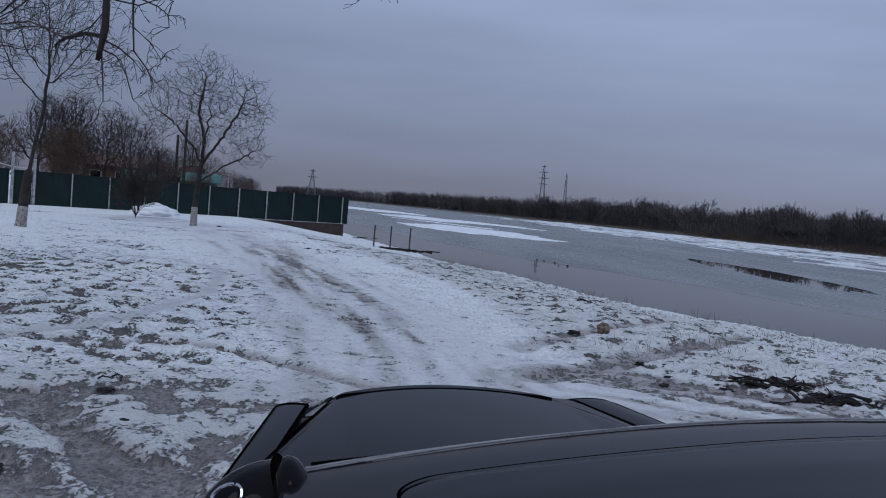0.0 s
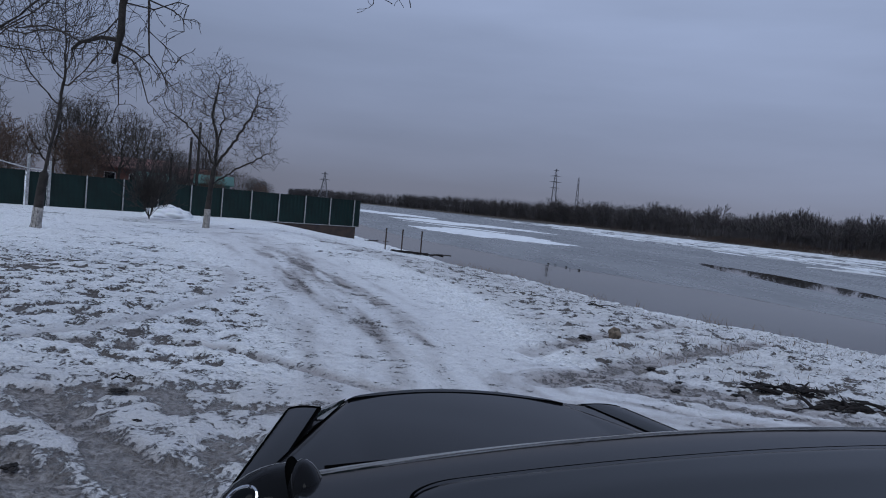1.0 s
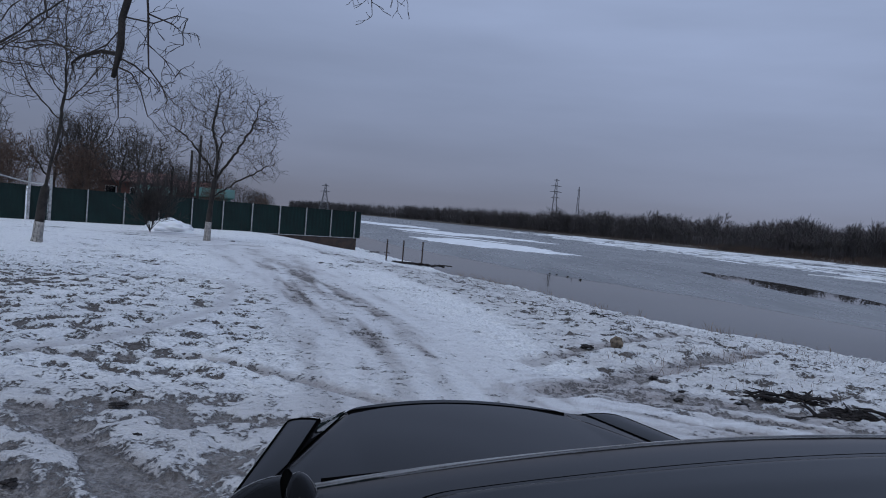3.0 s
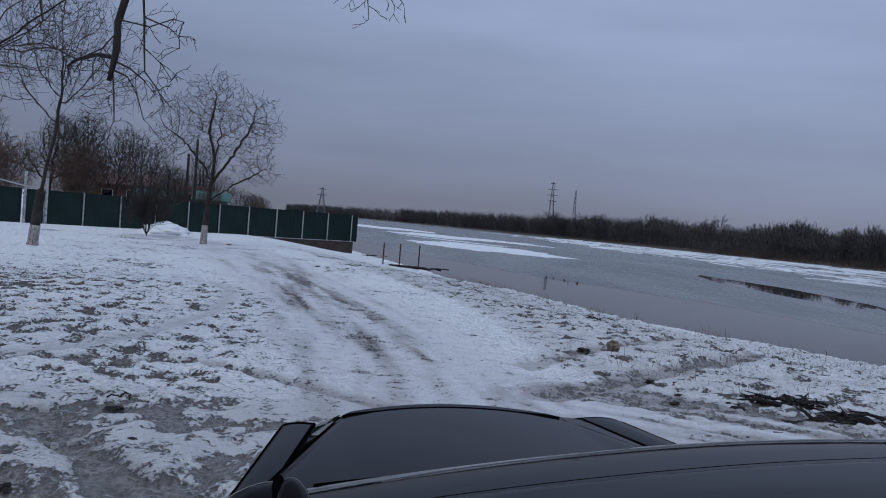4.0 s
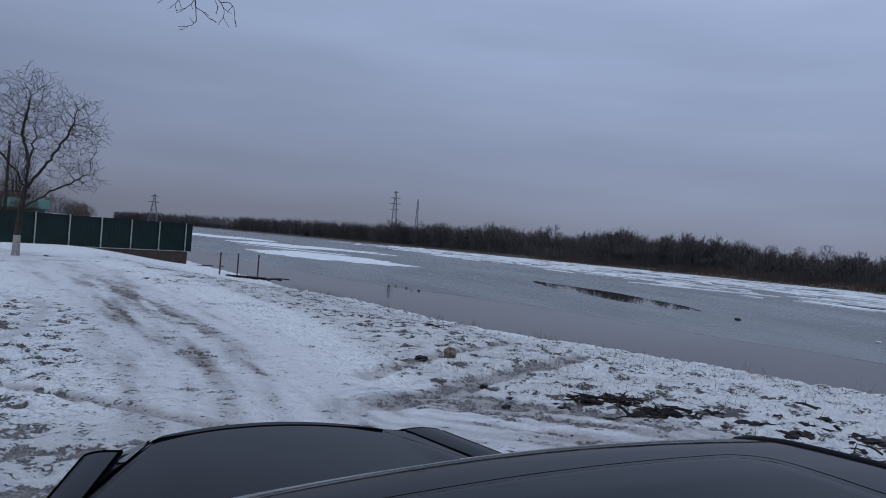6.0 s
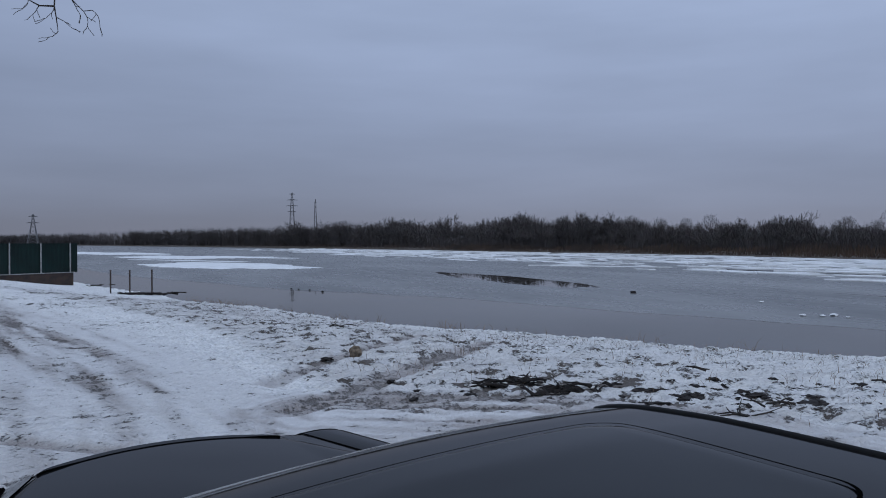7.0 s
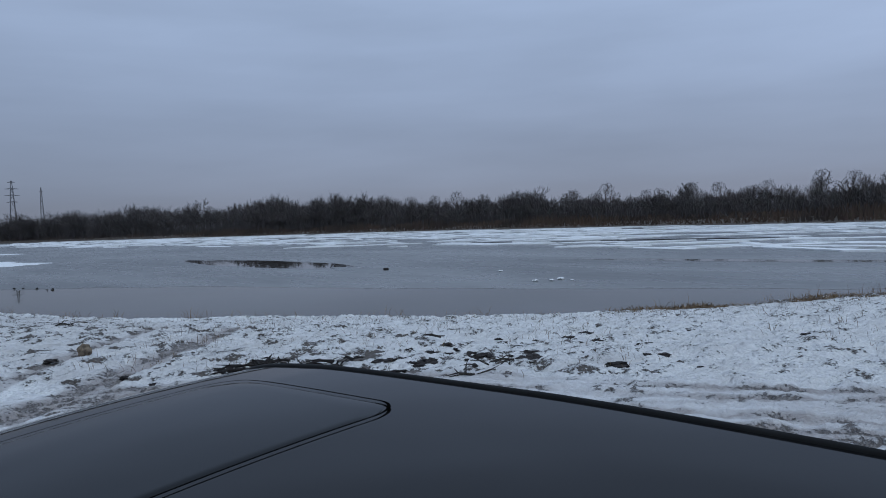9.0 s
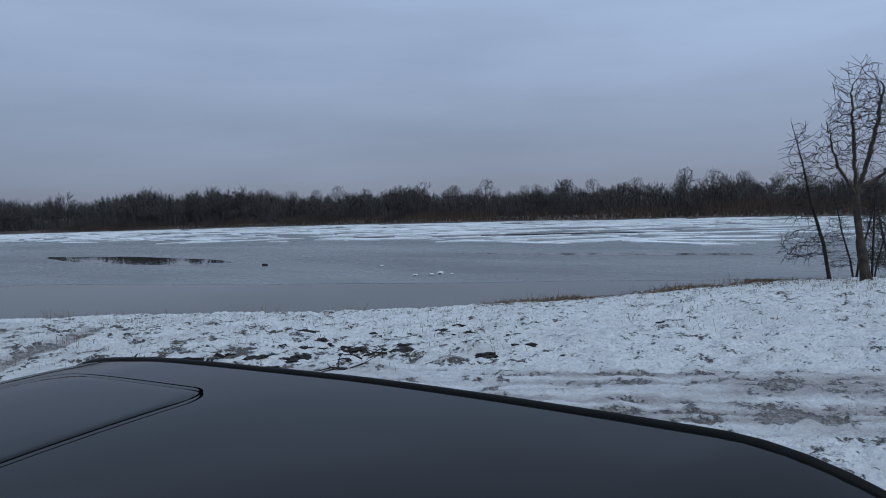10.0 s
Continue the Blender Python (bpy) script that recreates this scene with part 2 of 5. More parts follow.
def thing(name, m, label, category, group="", kind=""):
    ob = new(name)
    ob.empty_display_size = 0.1
    ob.matrix_world = m
    return tagged(ob, label, category, group, kind)


def box(bm, x0, y0, z0, x1, y1, z1, bevel=0.0):
    r = bmesh.ops.create_cube(bm, size=1.0)
    for v in r["verts"]:
        v.co = Vector(((x0 + x1) / 2 + v.co.x * (x1 - x0), (y0 + y1) / 2 + v.co.y * (y1 - y0), (z0 + z1) / 2 + v.co.z * (z1 - z0)))
    if bevel:
        edges = list({e for v in r["verts"] for e in v.link_edges})
        bmesh.ops.bevel(bm, geom=edges, offset=bevel, segments=2, affect="EDGES")
    return bm


def boxes(*specs, bevel=0.0):
    bm = bmesh.new()
    for s in specs:
        box(bm, *s, bevel=bevel)
    return bm


class Tubes:
    """Collects tapered tubes into one list of vertices and faces."""

    def __init__(self):
        self.v, self.f = [], []

    def add(self, path, radii, sides=5):
        base = len(self.v)
        count = len(path)
        for i, (p, r) in enumerate(zip(path, radii)):
            d = (path[min(i + 1, count - 1)] - path[max(i - 1, 0)]).normalized()
            a = d.orthogonal().normalized()
            c = d.cross(a)
            for k in range(sides):
                w = 2 * math.pi * k / sides
                self.v.append(p + (a * math.cos(w) + c * math.sin(w)) * r)
        for i in range(count - 1):
            for k in range(sides):
                k2 = (k + 1) % sides
                self.f.append((base + i * sides + k, base + i * sides + k2, base + (i + 1) * sides + k2, base + (i + 1) * sides + k))
        self.f.append(tuple(base + k for k in reversed(range(sides))))
        self.f.append(tuple(base + (count - 1) * sides + k for k in range(sides)))

    def data(self):
        return self.v, self.f


def grow(rng, wood, twigs, start, way, length, radius, level, levels, spread=0.55, up=0.25, kids=4, wander=0.16, thin=0.004):
    """A limb that wanders, tapers and forks: the thick ones into wood, the thin ones into twigs."""
    steps = 6 if level < 2 else 4
    path, d, p = [Vector(start)], Vector(way).normalized(), Vector(start)
    for i in range(steps):
        d = (d + Vector((rng.uniform(-1, 1), rng.uniform(-1, 1), rng.uniform(-1, 1))) * wander + Vector((0, 0, up * 0.12))).normalized()
        p = p + d * (length / steps)
        path.append(p)
    end = max(thin, radius * (0.5 if level < levels else 0.35))
    radii = [radius + (end - radius) * i / steps for i in range(steps + 1)]
    (wood if level < 2 else twigs).add(path, radii, 7 if level < 1 else 5 if level < 2 else 3)
    if level >= levels:
        return
    for k in range(kids + (1 if level == levels - 1 else 0)):
        u = 0.30 + 0.70 * (k + rng.random() * 0.8) / (kids + 1) if k < kids - 1 else 1.0
        i = min(int(u * steps), steps - 1)
        q = path[i].lerp(path[i + 1], u * steps - i) if u < 1 else path[-1]
        ang = rng.uniform(0, 2 * math.pi)
        a = d.orthogonal().normalized()
        side = (a * math.cos(ang) + d.cross(a) * math.sin(ang))
        s = spread * rng.uniform(0.6, 1.35) * (0.55 if u == 1.0 else 1)
        way2 = (d * (1 - s * 0.45) + side * s + Vector((0, 0, up * 0.35))).normalized()
        ratio = 0.72 if u == 1.0 else rng.uniform(0.48, 0.72)
        r0 = radii[i]
        grow(rng, wood, twigs, q, way2, length * ratio, max(thin, r0 * (0.75 if u == 1 else 0.52)), level + 1, levels, spread, up, kids, wander, thin)


def bare_tree(seed, height, radius, fork, limbs=5, levels=5, spread=0.6, up=0.3, lean=(0, 0), lime=0.0, bark=None, twig=None, label="", name="bare_tree", thin=0.006, kids=4, limb_len=0.42):
    """A leafless tree: trunk with limbs, crown of twigs and, where it has one, a whitewashed foot."""
    rng = random.Random(seed)
    wood, twigs, coat = Tubes(), Tubes(), Tubes()
    path, p = [], Vector((0, 0, -0.15))
    steps = 8
    for i in range(steps + 1):
        u = i / steps
        path.append(Vector((lean[0] * u ** 1.4 * fork + 0.03 * rng.uniform(-1, 1) * fork * u, lean[1] * u ** 1.4 * fork, -0.15 + (fork + 0.15) * u)))
    radii = [radius * (1.45 - 0.75 * min(1, i / 1.5) + 0.3 * (1 - i / steps)) if i < 2 else radius * (1.0 - 0.3 * i / steps) for i in range(steps + 1)]
    wood.add(path, radii, 10)
    for k in range(limbs):
        ang = 2 * math.pi * (k + rng.uniform(-0.25, 0.25)) / limbs
        tilt = spread * rng.uniform(0.55, 1.15) * (0.35 if k == 0 else 1.0)
        way = Vector((math.cos(ang) * tilt + lean[0], math.sin(ang) * tilt + lean[1], 1.0))
        q = path[-1] if k < 3 else path[-2].lerp(path[-3], rng.random())
        grow(rng, wood, twigs, q, way, (height - fork) * limb_len * rng.uniform(0.85, 1.15), radius * rng.uniform(0.42, 0.62), 1, levels, spread, up, kids, 0.17, thin)
    tree = thing(name, Matrix.Identity(4), label, "tree")
    part("trunk", wood.data(), bark or M_BARK, tree, smooth=True)
    part("crown", twigs.data(), twig or M_TWIG, tree)
    if lime:
        n = max(2, round(lime / (fork + 0.15) * steps) + 1)
        coat.add(path[:n], [r + 0.006 for r in radii[:n]], 10)
        part("whitewash", coat.data(), M_LIME, tree, "peeling white lime wash", smooth=True)
    return tree


def crown_tree(seed, stem, clouds, count, step, kill, thin=0.006, power=2.3, base=0.15, lime=0.0, bark=None, twig=None, label="", name="bare_tree", tips=2, tip_len=0.4, rise=0.10, limbs=(), limb=None, wild=0.16, bare=0.55):
    """A leafless tree that grows towards scattered points of light inside its crown: stem, limbs, twigs and, where it has one, a whitewashed foot."""
    rng = np.random.default_rng(seed)
    light = []
    total = sum(r[0] * r[1] * r[2] for c, r in clouds)
    for c, r in clouds:
        n = int(count * r[0] * r[1] * r[2] / total)
        d = rng.normal(size=(n, 3))
        d /= np.linalg.norm(d, axis=1)[:, None]
        light.append(np.array(c) + d * (rng.random(n) ** 0.42)[:, None] * np.array(r))
    light = np.concatenate(light)
    pos, parent = [], []
    for a, b in zip(stem[:-1], stem[1:]):
        n = max(1, int((Vector(b) - Vector(a)).length / step))
        for k in range(n):
            pos.append(np.array(a) + (np.array(b) - np.array(a)) * k / n)
            parent.append(len(pos) - 2)
    pos.append(np.array(stem[-1], dtype=float))
    parent.append(len(pos) - 2)
    foot = int(len(pos) * bare)
    for line in limbs:
        q = min(range(foot, len(pos)), key=lambda k: np.linalg.norm(pos[k] - np.array(line[0])))
        for a, b in zip(line[:-1], line[1:]):
            n = max(1, int((Vector(b) - Vector(a)).length / step))
            for k in range(1, n + 1):
                pos.append(np.array(a) + (np.array(b) - np.array(a)) * k / n + rng.normal(size=3) * step * 0.18)
                parent.append(q)
                q = len(pos) - 1
    near = np.full(len(light), 1e9)
    at = np.zeros(len(light), dtype=int)
    fresh = list(range(foot, len(pos)))
    done = set()
    for _ in range(160):
        for k in fresh:
            d = np.linalg.norm(light - pos[k], axis=1)
            m = d < near
            near[m], at[m] = d[m], k
        keep = near > kill
        light, near, at = light[keep], near[keep], at[keep]
        if not len(light):
            break
        fresh = []
        for k in np.unique(at):
            way = light[at == k] - pos[k]
            way = (way / np.linalg.norm(way, axis=1)[:, None]).sum(0)
            way = way / (np.linalg.norm(way) + 1e-6) + rng.normal(size=3) * wild + np.array((0, 0, rise))
            p = pos[k] + step * way / np.linalg.norm(way)
            key = (int(k), *np.round(p / (step * 0.45)).astype(int).tolist())
            if key in done:
                continue
            done.add(key)
            pos.append(p)
            parent.append(int(k))
            fresh.append(len(pos) - 1)
        if not fresh:
            break
    # fine twigs past the last forks
    child_count = np.bincount([q for q in parent if q >= 0], minlength=len(pos))
    grown = len(pos)
    for k in range(foot, grown):
        if child_count[k] < 1 or rng.random() < 0.22:
            back = pos[k] - pos[max(0, parent[k])]
            back = back / (np.linalg.norm(back) + 1e-6)
            for _ in range(tips):
                d = back * 0.8 + rng.normal(size=3) * 0.55
                p, q = pos[k], k
                for _ in range(2):
                    d = d / np.linalg.norm(d) + rng.normal(size=3) * 0.2
                    p = p + d / np.linalg.norm(d) * tip_len * rng.uniform(0.3, 0.6)
                    pos.append(p)
                    parent.append(q)
                    q = len(pos) - 1
    total_n = len(pos)
    kids = [[] for _ in range(total_n)]
    flow = np.zeros(total_n)
    for k in range(total_n - 1, 0, -1):
        flow[k] = flow[k] or thin ** power
        flow[parent[k]] += flow[k]
        kids[parent[k]].append(k)
    rad = flow ** (1 / power)
    big = max(rad[foot], 1e-6)
    rad = np.maximum(thin, rad * np.where(rad > thin * 1.6, (limb or base * 0.85) / big, 1.0))
    for k in range(foot):
        rad[k] = base * (1.0 - 0.15 * k / foot) * (1.0 + 0.5 * max(0, 1 - k * step / 0.35))
    wood, twigs, coat = Tubes(), Tubes(), Tubes()
    starts = [(0, -1)]
    while starts:
        k, p = starts.pop()
        chain = [p, k] if p >= 0 else [k]
        while kids[k]:
            order = sorted(kids[k], key=lambda c: -rad[c])
            for c in order[1:]:
                starts.append((c, k))
            k = order[0]
            chain.append(k)
        radii = [float(rad[c]) for c in chain]
        if p >= 0:
            radii[0] = radii[1]
        path = [Vector(pos[c]) for c in chain]
        thick = radii[0] > base * 0.22
        (wood if thick else twigs).add(path, radii, 9 if p < 0 else 6 if thick else 4 if radii[0] > thin * 2 else 3)
    tree = thing(name, Matrix.Identity(4), label, "tree")
    part("trunk", wood.data(), bark or M_BARK, tree, smooth=True)
    part("crown", twigs.data(), twig or M_TWIG, tree)
    if lime:
        n = max(2, int(lime / step) + 1)
        coat.add([Vector(p) for p in pos[:n]], [float(r) + 0.006 for r in rad[:n]], 10)
        part("whitewash", coat.data(), M_LIME, tree, "peeling white lime wash", smooth=True)
    return tree


def value_noise(x, y, scale, seed):
    """Smooth noise between 0 and 1 over arrays of places."""
    u, v = x / scale + seed * 17.31, y / scale - seed * 9.17
    i, j = np.floor(u).astype(np.int64), np.floor(v).astype(np.int64)
    fu, fv = u - i, v - j
    fu, fv = fu * fu * (3 - 2 * fu), fv * fv * (3 - 2 * fv)

    def lattice(a, b):
        h = (a * 374761393 + b * 668265263 + seed * 1442695) & 0x7FFFFFFF
        h = ((h ^ (h >> 13)) * 1274126177) & 0x7FFFFFFF
        return ((h ^ (h >> 16)) & 0xFFFF) / 65535.0

    return (lattice(i, j) * (1 - fu) + lattice(i + 1, j) * fu) * (1 - fv) + (lattice(i, j + 1) * (1 - fu) + lattice(i + 1, j + 1) * fu) * fv


def fbm(x, y, scale, seed, octaves=4, gain=0.5):
    total, amp, norm = 0.0, 1.0, 0.0
    for o in range(octaves):
        total = total + amp * value_noise(x, y, scale / 2 ** o, seed + o * 7)
        norm += amp
        amp *= gain
    return total / norm


def smooth(a):
    a = np.clip(a, 0, 1)
    return a * a * (3 - 2 * a)


def side_of(x, y, line):
    """Distance to a line of points, positive to its left."""
    best = np.full(np.shape(x), 1e18)
    sign = np.ones(np.shape(x))
    for (x0, y0), (x1, y1) in zip(line[:-1], line[1:]):
        dx, dy = x1 - x0, y1 - y0
        t = np.clip(((x - x0) * dx + (y - y0) * dy) / (dx * dx + dy * dy), 0, 1)
        d = (x - x0 - t * dx) ** 2 + (y - y0 - t * dy) ** 2
        s = np.where(dx * (y - y0) - dy * (x - x0) >= 0, 1.0, -1.0)
        sign = np.where(d < best, s, sign)
        best = np.minimum(best, d)
    return np.sqrt(best) * sign


# ---- the lie of the land ----
WATER = -1.9
CREST = [(60, -60), (34, -14), (26.5, 0), (24.6, 5.0), (22.0, 8.4), (18.1, 10.0), (14.4, 11.8), (12.7, 13.3), (9.3, 17.6), (6.7, 21.2), (5.0, 24.0), (2.9, 30.5), (1.0, 39.0), (-0.4, 48.8), (-5.0, 61), (-12, 82), (-32, 160), (-84, 400), (-175, 900), (-420, 2000), (-700, 3200)]
FAR_SHORE = [(128, -900), (129, -200), (131, 35), (135, 75), (138, 118), (136, 170), (130, 215), (116, 275), (92, 400), (19, 670), (-128, 1080), (-390, 1800), (-640, 3200)]


def land(x, y):
    """Height of the ground without its small relief."""
    d = side_of(x, y, CREST)
    crest = -0.38 - 0.72 * smooth((y - 26) / 22) * smooth((140 - y) / 60)
    width = 5.0 + 6.0 * smooth((y - 26) / 20)
    near = crest * (1 - smooth(d / width)) + 0.25 * smooth((d - 30) / 60)
    near = np.where(d < 0, crest + np.maximum(d, -3.2) * 0.68, near)
    e = -side_of(x, y, FAR_SHORE)
    far = np.clip(WATER - 0.9 + e * 0.28 + 0.9, WATER - 1.2, -0.7) + 0.4 * smooth((e - 20) / 60)
    return np.where(e > -4, far, near), d, e


def spaced(lo, hi, fine_lo, fine_hi, step, growth=1.17):
    mid = list(np.arange(fine_lo, fine_hi + step / 2, step))
    a, s = [], step
    p = fine_lo
    while p > lo:
        s *= growth
        p -= s
        a.append(p)
    b, s, p = [], step, fine_hi
    while p < hi:
        s *= growth
        p += s
        b.append(p)
    return np.array(a[::-1] + mid + b)


def track(x, y, line, half, soft):
    return 1 - smooth((np.abs(side_of(x, y, line)) - half) / soft)


def build_ground():
    xs, ys = spaced(-3600, 3600, -6.0, 11.5, 0.055, 1.04), spaced(-3000, 3600, 2.0, 20.0, 0.055, 1.04)
    X, Y = np.meshgrid(xs, ys)
    Z, D, E = land(X, Y)
    n1, n2, n3 = fbm(X, Y, 1.6, 3, 4), fbm(X, Y, 0.42, 11, 4, 0.6), fbm(X, Y, 7.0, 21, 3)
    # driven road, churned yard, the rough bank and the lane along it
    lump = fbm(X * 0.85, Y * 1.15, 0.25, 51, 4, 0.68)
    patch = fbm(X * 0.62, Y * 1.15, 0.75, 41, 4, 0.6)
    road_line = [(1.9, 3), (0.35, 8.3), (-0.3, 11), (-1.5, 15.4), (-3.2, 20), (-4.9, 24), (-7.2, 30), (-10, 36), (-15, 42)]
    stain_line = [(0.9, 5), (-0.1, 10), (-0.6, 11.6), (-1.2, 13.8), (-1.9, 15.9), (-3.0, 19.3), (-4.6, 24.4), (-6.3, 28.6), (-9, 34)]
    lane_line = [(13.5, -6.5), (11, -2.5), (8.9, 1.2), (7.4, 3.7), (6.65, 4.8), (5.8, 6.4), (4.3, 8.0), (2.2, 9.0)]
    rough_line = [(-8, 40), (-3.16, 28.6), (-0.19, 20.5), (1.02, 16.5), (1.41, 12.4), (1.96, 10.1), (2.34, 8.45), (3.0, 6.8), (3.4, 2.0)]
    road = track(X, Y, road_line, 1.0, 1.4)
    sd = side_of(X, Y, stain_line)
    streak = fbm(sd, Y * 0.10, 0.26, 61, 4, 0.6)
    stain = (1 - smooth((np.abs(sd) - 0.25) / 1.0)) * smooth((Y - 10.0) / 3.5) * smooth((31 - Y) / 6)
    arc_line = [(-9, 9.0), (-7, 8.95), (-5.03, 9.17), (-4.36, 9.83), (-4.1, 10.87), (-3.96, 12.31), (-3.9, 14.36), (-4.17, 16.0), (-4.59, 17.7), (-5.04, 18.8), (-6.07, 19.6), (-7.5, 19.9)]
    ad = side_of(X, Y, arc_line)
    arc = np.exp(-(ad / 0.17) ** 2)
    rings = np.sin(ad * 2 * math.pi / 0.62 + 2.2 * (patch - 0.5)) * smooth(ad / 0.3) * smooth((3.4 - ad) / 1.5)
    rut = track(X, Y, [(-5.5, 9.0), (-3.6, 9.35), (-2.6, 9.6), (-1.9, 9.2), (-1.3, 8.8), (-0.4, 8.15), (0.4, 7.6)], 0.07, 0.11)
    ruts = np.maximum(track(X, Y, [(6.23, 14.16), (4.37, 12.41), (2.73, 10.45), (1.6, 9.21)], 0.15, 0.2), track(X, Y, [(5.41, 15.91), (4.28, 14.9), (3.0, 13.3), (1.6, 11.2)], 0.11, 0.18) * 0.8)
    tyre = np.maximum(track(X, Y, [(-3.4, 6.9), (-2.84, 6.38), (-2.55, 6.05), (-1.8, 5.31), (-1.33, 4.87), (-0.9, 4.3)], 0.12, 0.14), track(X, Y, [(-3.4, 5.7), (-2.6, 5.1), (-2.06, 4.7), (-1.5, 4.2)], 0.11, 0.12))
    lane = track(X, Y, lane_line, 1.0, 0.5)
    ld = side_of(X, Y, lane_line)
    lane_streak = fbm(ld, (X - Y) * 0.09, 0.24, 91, 4, 0.62)
    rough = smooth((side_of(X, Y, rough_line) - 0.1) / 0.9) * smooth((D + 0.2) / 0.8) * smooth((50 - Y) / 14)
    yard_near = smooth((8.9 - Y) / 1.8) * smooth((0.1 - X) / 0.9) * smooth((Y + 4) / 3) * smooth((X + 14) / 4)
    yard_far = smooth((Y - 7.6) / 1.5) * smooth((21 - Y) / 3.5) * smooth((-1.9 - X - (Y - 10) * 0.12) / 0.7) * smooth((X + 16) / 4)
    open_mud = np.exp(-(((X + 9.2) / 1.7) ** 2 + ((Y - 16.8) / 1.5) ** 2)) + 0.8 * np.exp(-(((X + 6.6) / 1.2) ** 2 + ((Y - 12.6) / 1.4) ** 2)) + 0.7 * np.exp(-(((X + 2.1) / 0.9) ** 2 + ((Y - 7.0) / 0.45) ** 2))
    muddy = np.exp(-(((X - 5.2) / 1.3) ** 2 + ((Y - 9.3) / 0.6) ** 2)) + 0.6 * np.exp(-(((X - 7.2) / 1.8) ** 2 + ((Y - 8.0) / 0.8) ** 2))
    cover = 0.88 + 0.22 * (n3 - 0.5) + 0.30 * (patch - 0.5)
    far_lines = fbm(X * 0.45 + Y * 0.2, Y * 1.2 - X * 0.3, 1.0, 81, 4, 0.6)
    cover = cover - smooth((Y - 17) / 5) * smooth((46 - Y) / 10) * smooth((0.5 - X) / 2) * 1.5 * np.clip(far_lines - 0.53, -0.05, 1)
    cover = cover - yard_near * (0.30 + 1.5 * (patch - 0.5) + 1.5 * (lump - 0.5))
    cover = cover - yard_far * (0.24 + 2.2 * (lump - 0.5) + 0.7 * (patch - 0.5) - 0.10 * rings)
    cover = cover - open_mud * (0.22 + 1.3 * (lump - 0.5))
    cover = cover - rough * (0.11 + 2.3 * (lump - 0.5) + 0.2 * (n1 - 0.5)) * (1 - 0.62 * smooth((X - 5.5) / 4))
    cover = cover - muddy * (0.08 + 1.6 * np.clip(lump - 0.44, 0, 1))
    cover = cover * (1 - 0.9 * arc) + arc * 0.9 * (0.92 + 0.2 * (lump - 0.5))
    cover = cover - 0.24 * ruts - 0.34 * rut - 0.26 * tyre * (0.6 + patch)
    cover = cover + road * (0.90 - cover) * 0.8 - road * (0.9 * np.clip(streak - 0.56, 0, 1) + 1.2 * np.clip(lump - 0.60, 0, 1))
    cover = cover - stain * (0.10 + 0.5 * (streak - 0.47) + 1.0 * np.clip(lump - 0.55, 0, 1))
    cover = cover - lane * (0.10 + 1.5 * (lane_streak - 0.5))
    dirt = road * (0.06 + 1.9 * np.clip(streak - 0.47, 0, 1)) + stain * (0.30 + 1.8 * (streak - 0.47)) + lane * (0.52 + 3.0 * (lane_streak - 0.5)) + 0.36 * yard_near + 0.5 * yard_far * np.clip(patch - 0.45, 0, 1) + 0.7 * ruts + 0.8 * rut + 0.6 * tyre + rough * (0.15 + 0.15 * smooth((8 - X) / 4) + 0.9 * np.clip(patch - 0.52, 0, 1)) + 0.42 * arc
    dirt = np.clip(dirt, 0, 1)
    cover = np.where(D < 0.4, np.minimum(cover, 0.66 + 0.5 * (n2 - 0.5) + 0.9 * D), cover)
    cover = cover - 0.42 * smooth((X - 13) / 3) * smooth((1.8 - D) / 1.2) * (0.5 + n2)
    cover = np.where(E > -4, 0.05 + 0.35 * (n3 - 0.5), cover)
    packed = np.clip(0.75 * road + lane + 0.9 * yard_near + ruts + rut + tyre + 0.35 * yard_far + arc + 0.25 * rough, 0, 1)
    fine = smooth((46 - np.hypot(X - 1, Y - 8)) / 20)
    firm = np.clip(road + 0.6 * lane + 0.7 * arc + 0.5 * yard_near, 0, 1)
    Z = Z + fine * ((0.10 * (n1 - 0.5) + 0.16 * (0.5 - lump) * -1.0 * rough + 0.13 * (np.abs(n2 - 0.5) * -2 + 0.25)) * (1 - 0.8 * firm) + 0.05 * smooth((cover - 0.35) / 0.35) - 0.05 * ruts - 0.05 * rut - 0.035 * tyre - 0.03 * arc)
    Z = Z + 0.5 * (n3 - 0.5) * smooth((np.hypot(X, Y) - 70) / 60) * np.where(D > 0, 1, 0)
    ny, nx = X.shape
    me = bpy.data.meshes.new("ground")
    me.vertices.add(nx * ny)
    me.vertices.foreach_set("co", np.stack([X, Y, Z], -1).astype(np.float32).ravel())
    a = (np.arange(ny - 1)[:, None] * nx + np.arange(nx - 1)[None]).ravel()
    quads = np.stack([a, a + 1, a + nx + 1, a + nx], -1).astype(np.int32)
    me.loops.add(quads.size)
    me.loops.foreach_set("vertex_index", quads.ravel())
    me.polygons.add(len(quads))
    me.polygons.foreach_set("loop_start", np.arange(0, quads.size, 4, dtype=np.int32))
    me.polygons.foreach_set("loop_total", np.full(len(quads), 4, dtype=np.int32))
    me.polygons.foreach_set("use_smooth", np.ones(len(quads), dtype=bool))
    for key, arr in (("cover", cover), ("packed", packed), ("dirt", dirt)):
        at = me.attributes.new(key, "FLOAT", "POINT")
        at.data.foreach_set("value", arr.astype(np.float32).ravel())
    me.materials.append(M_GROUND)
    me.update(calc_edges=True)
    me.validate()
    return tagged(new("ground", me), "trampled snow over frozen mud, sloping to the river", "ground", kind="structure")


ground = build_ground()


def height(x, y):
    z, d, e = land(np.array([float(x)]), np.array([float(y)]))
    return float(z[0])


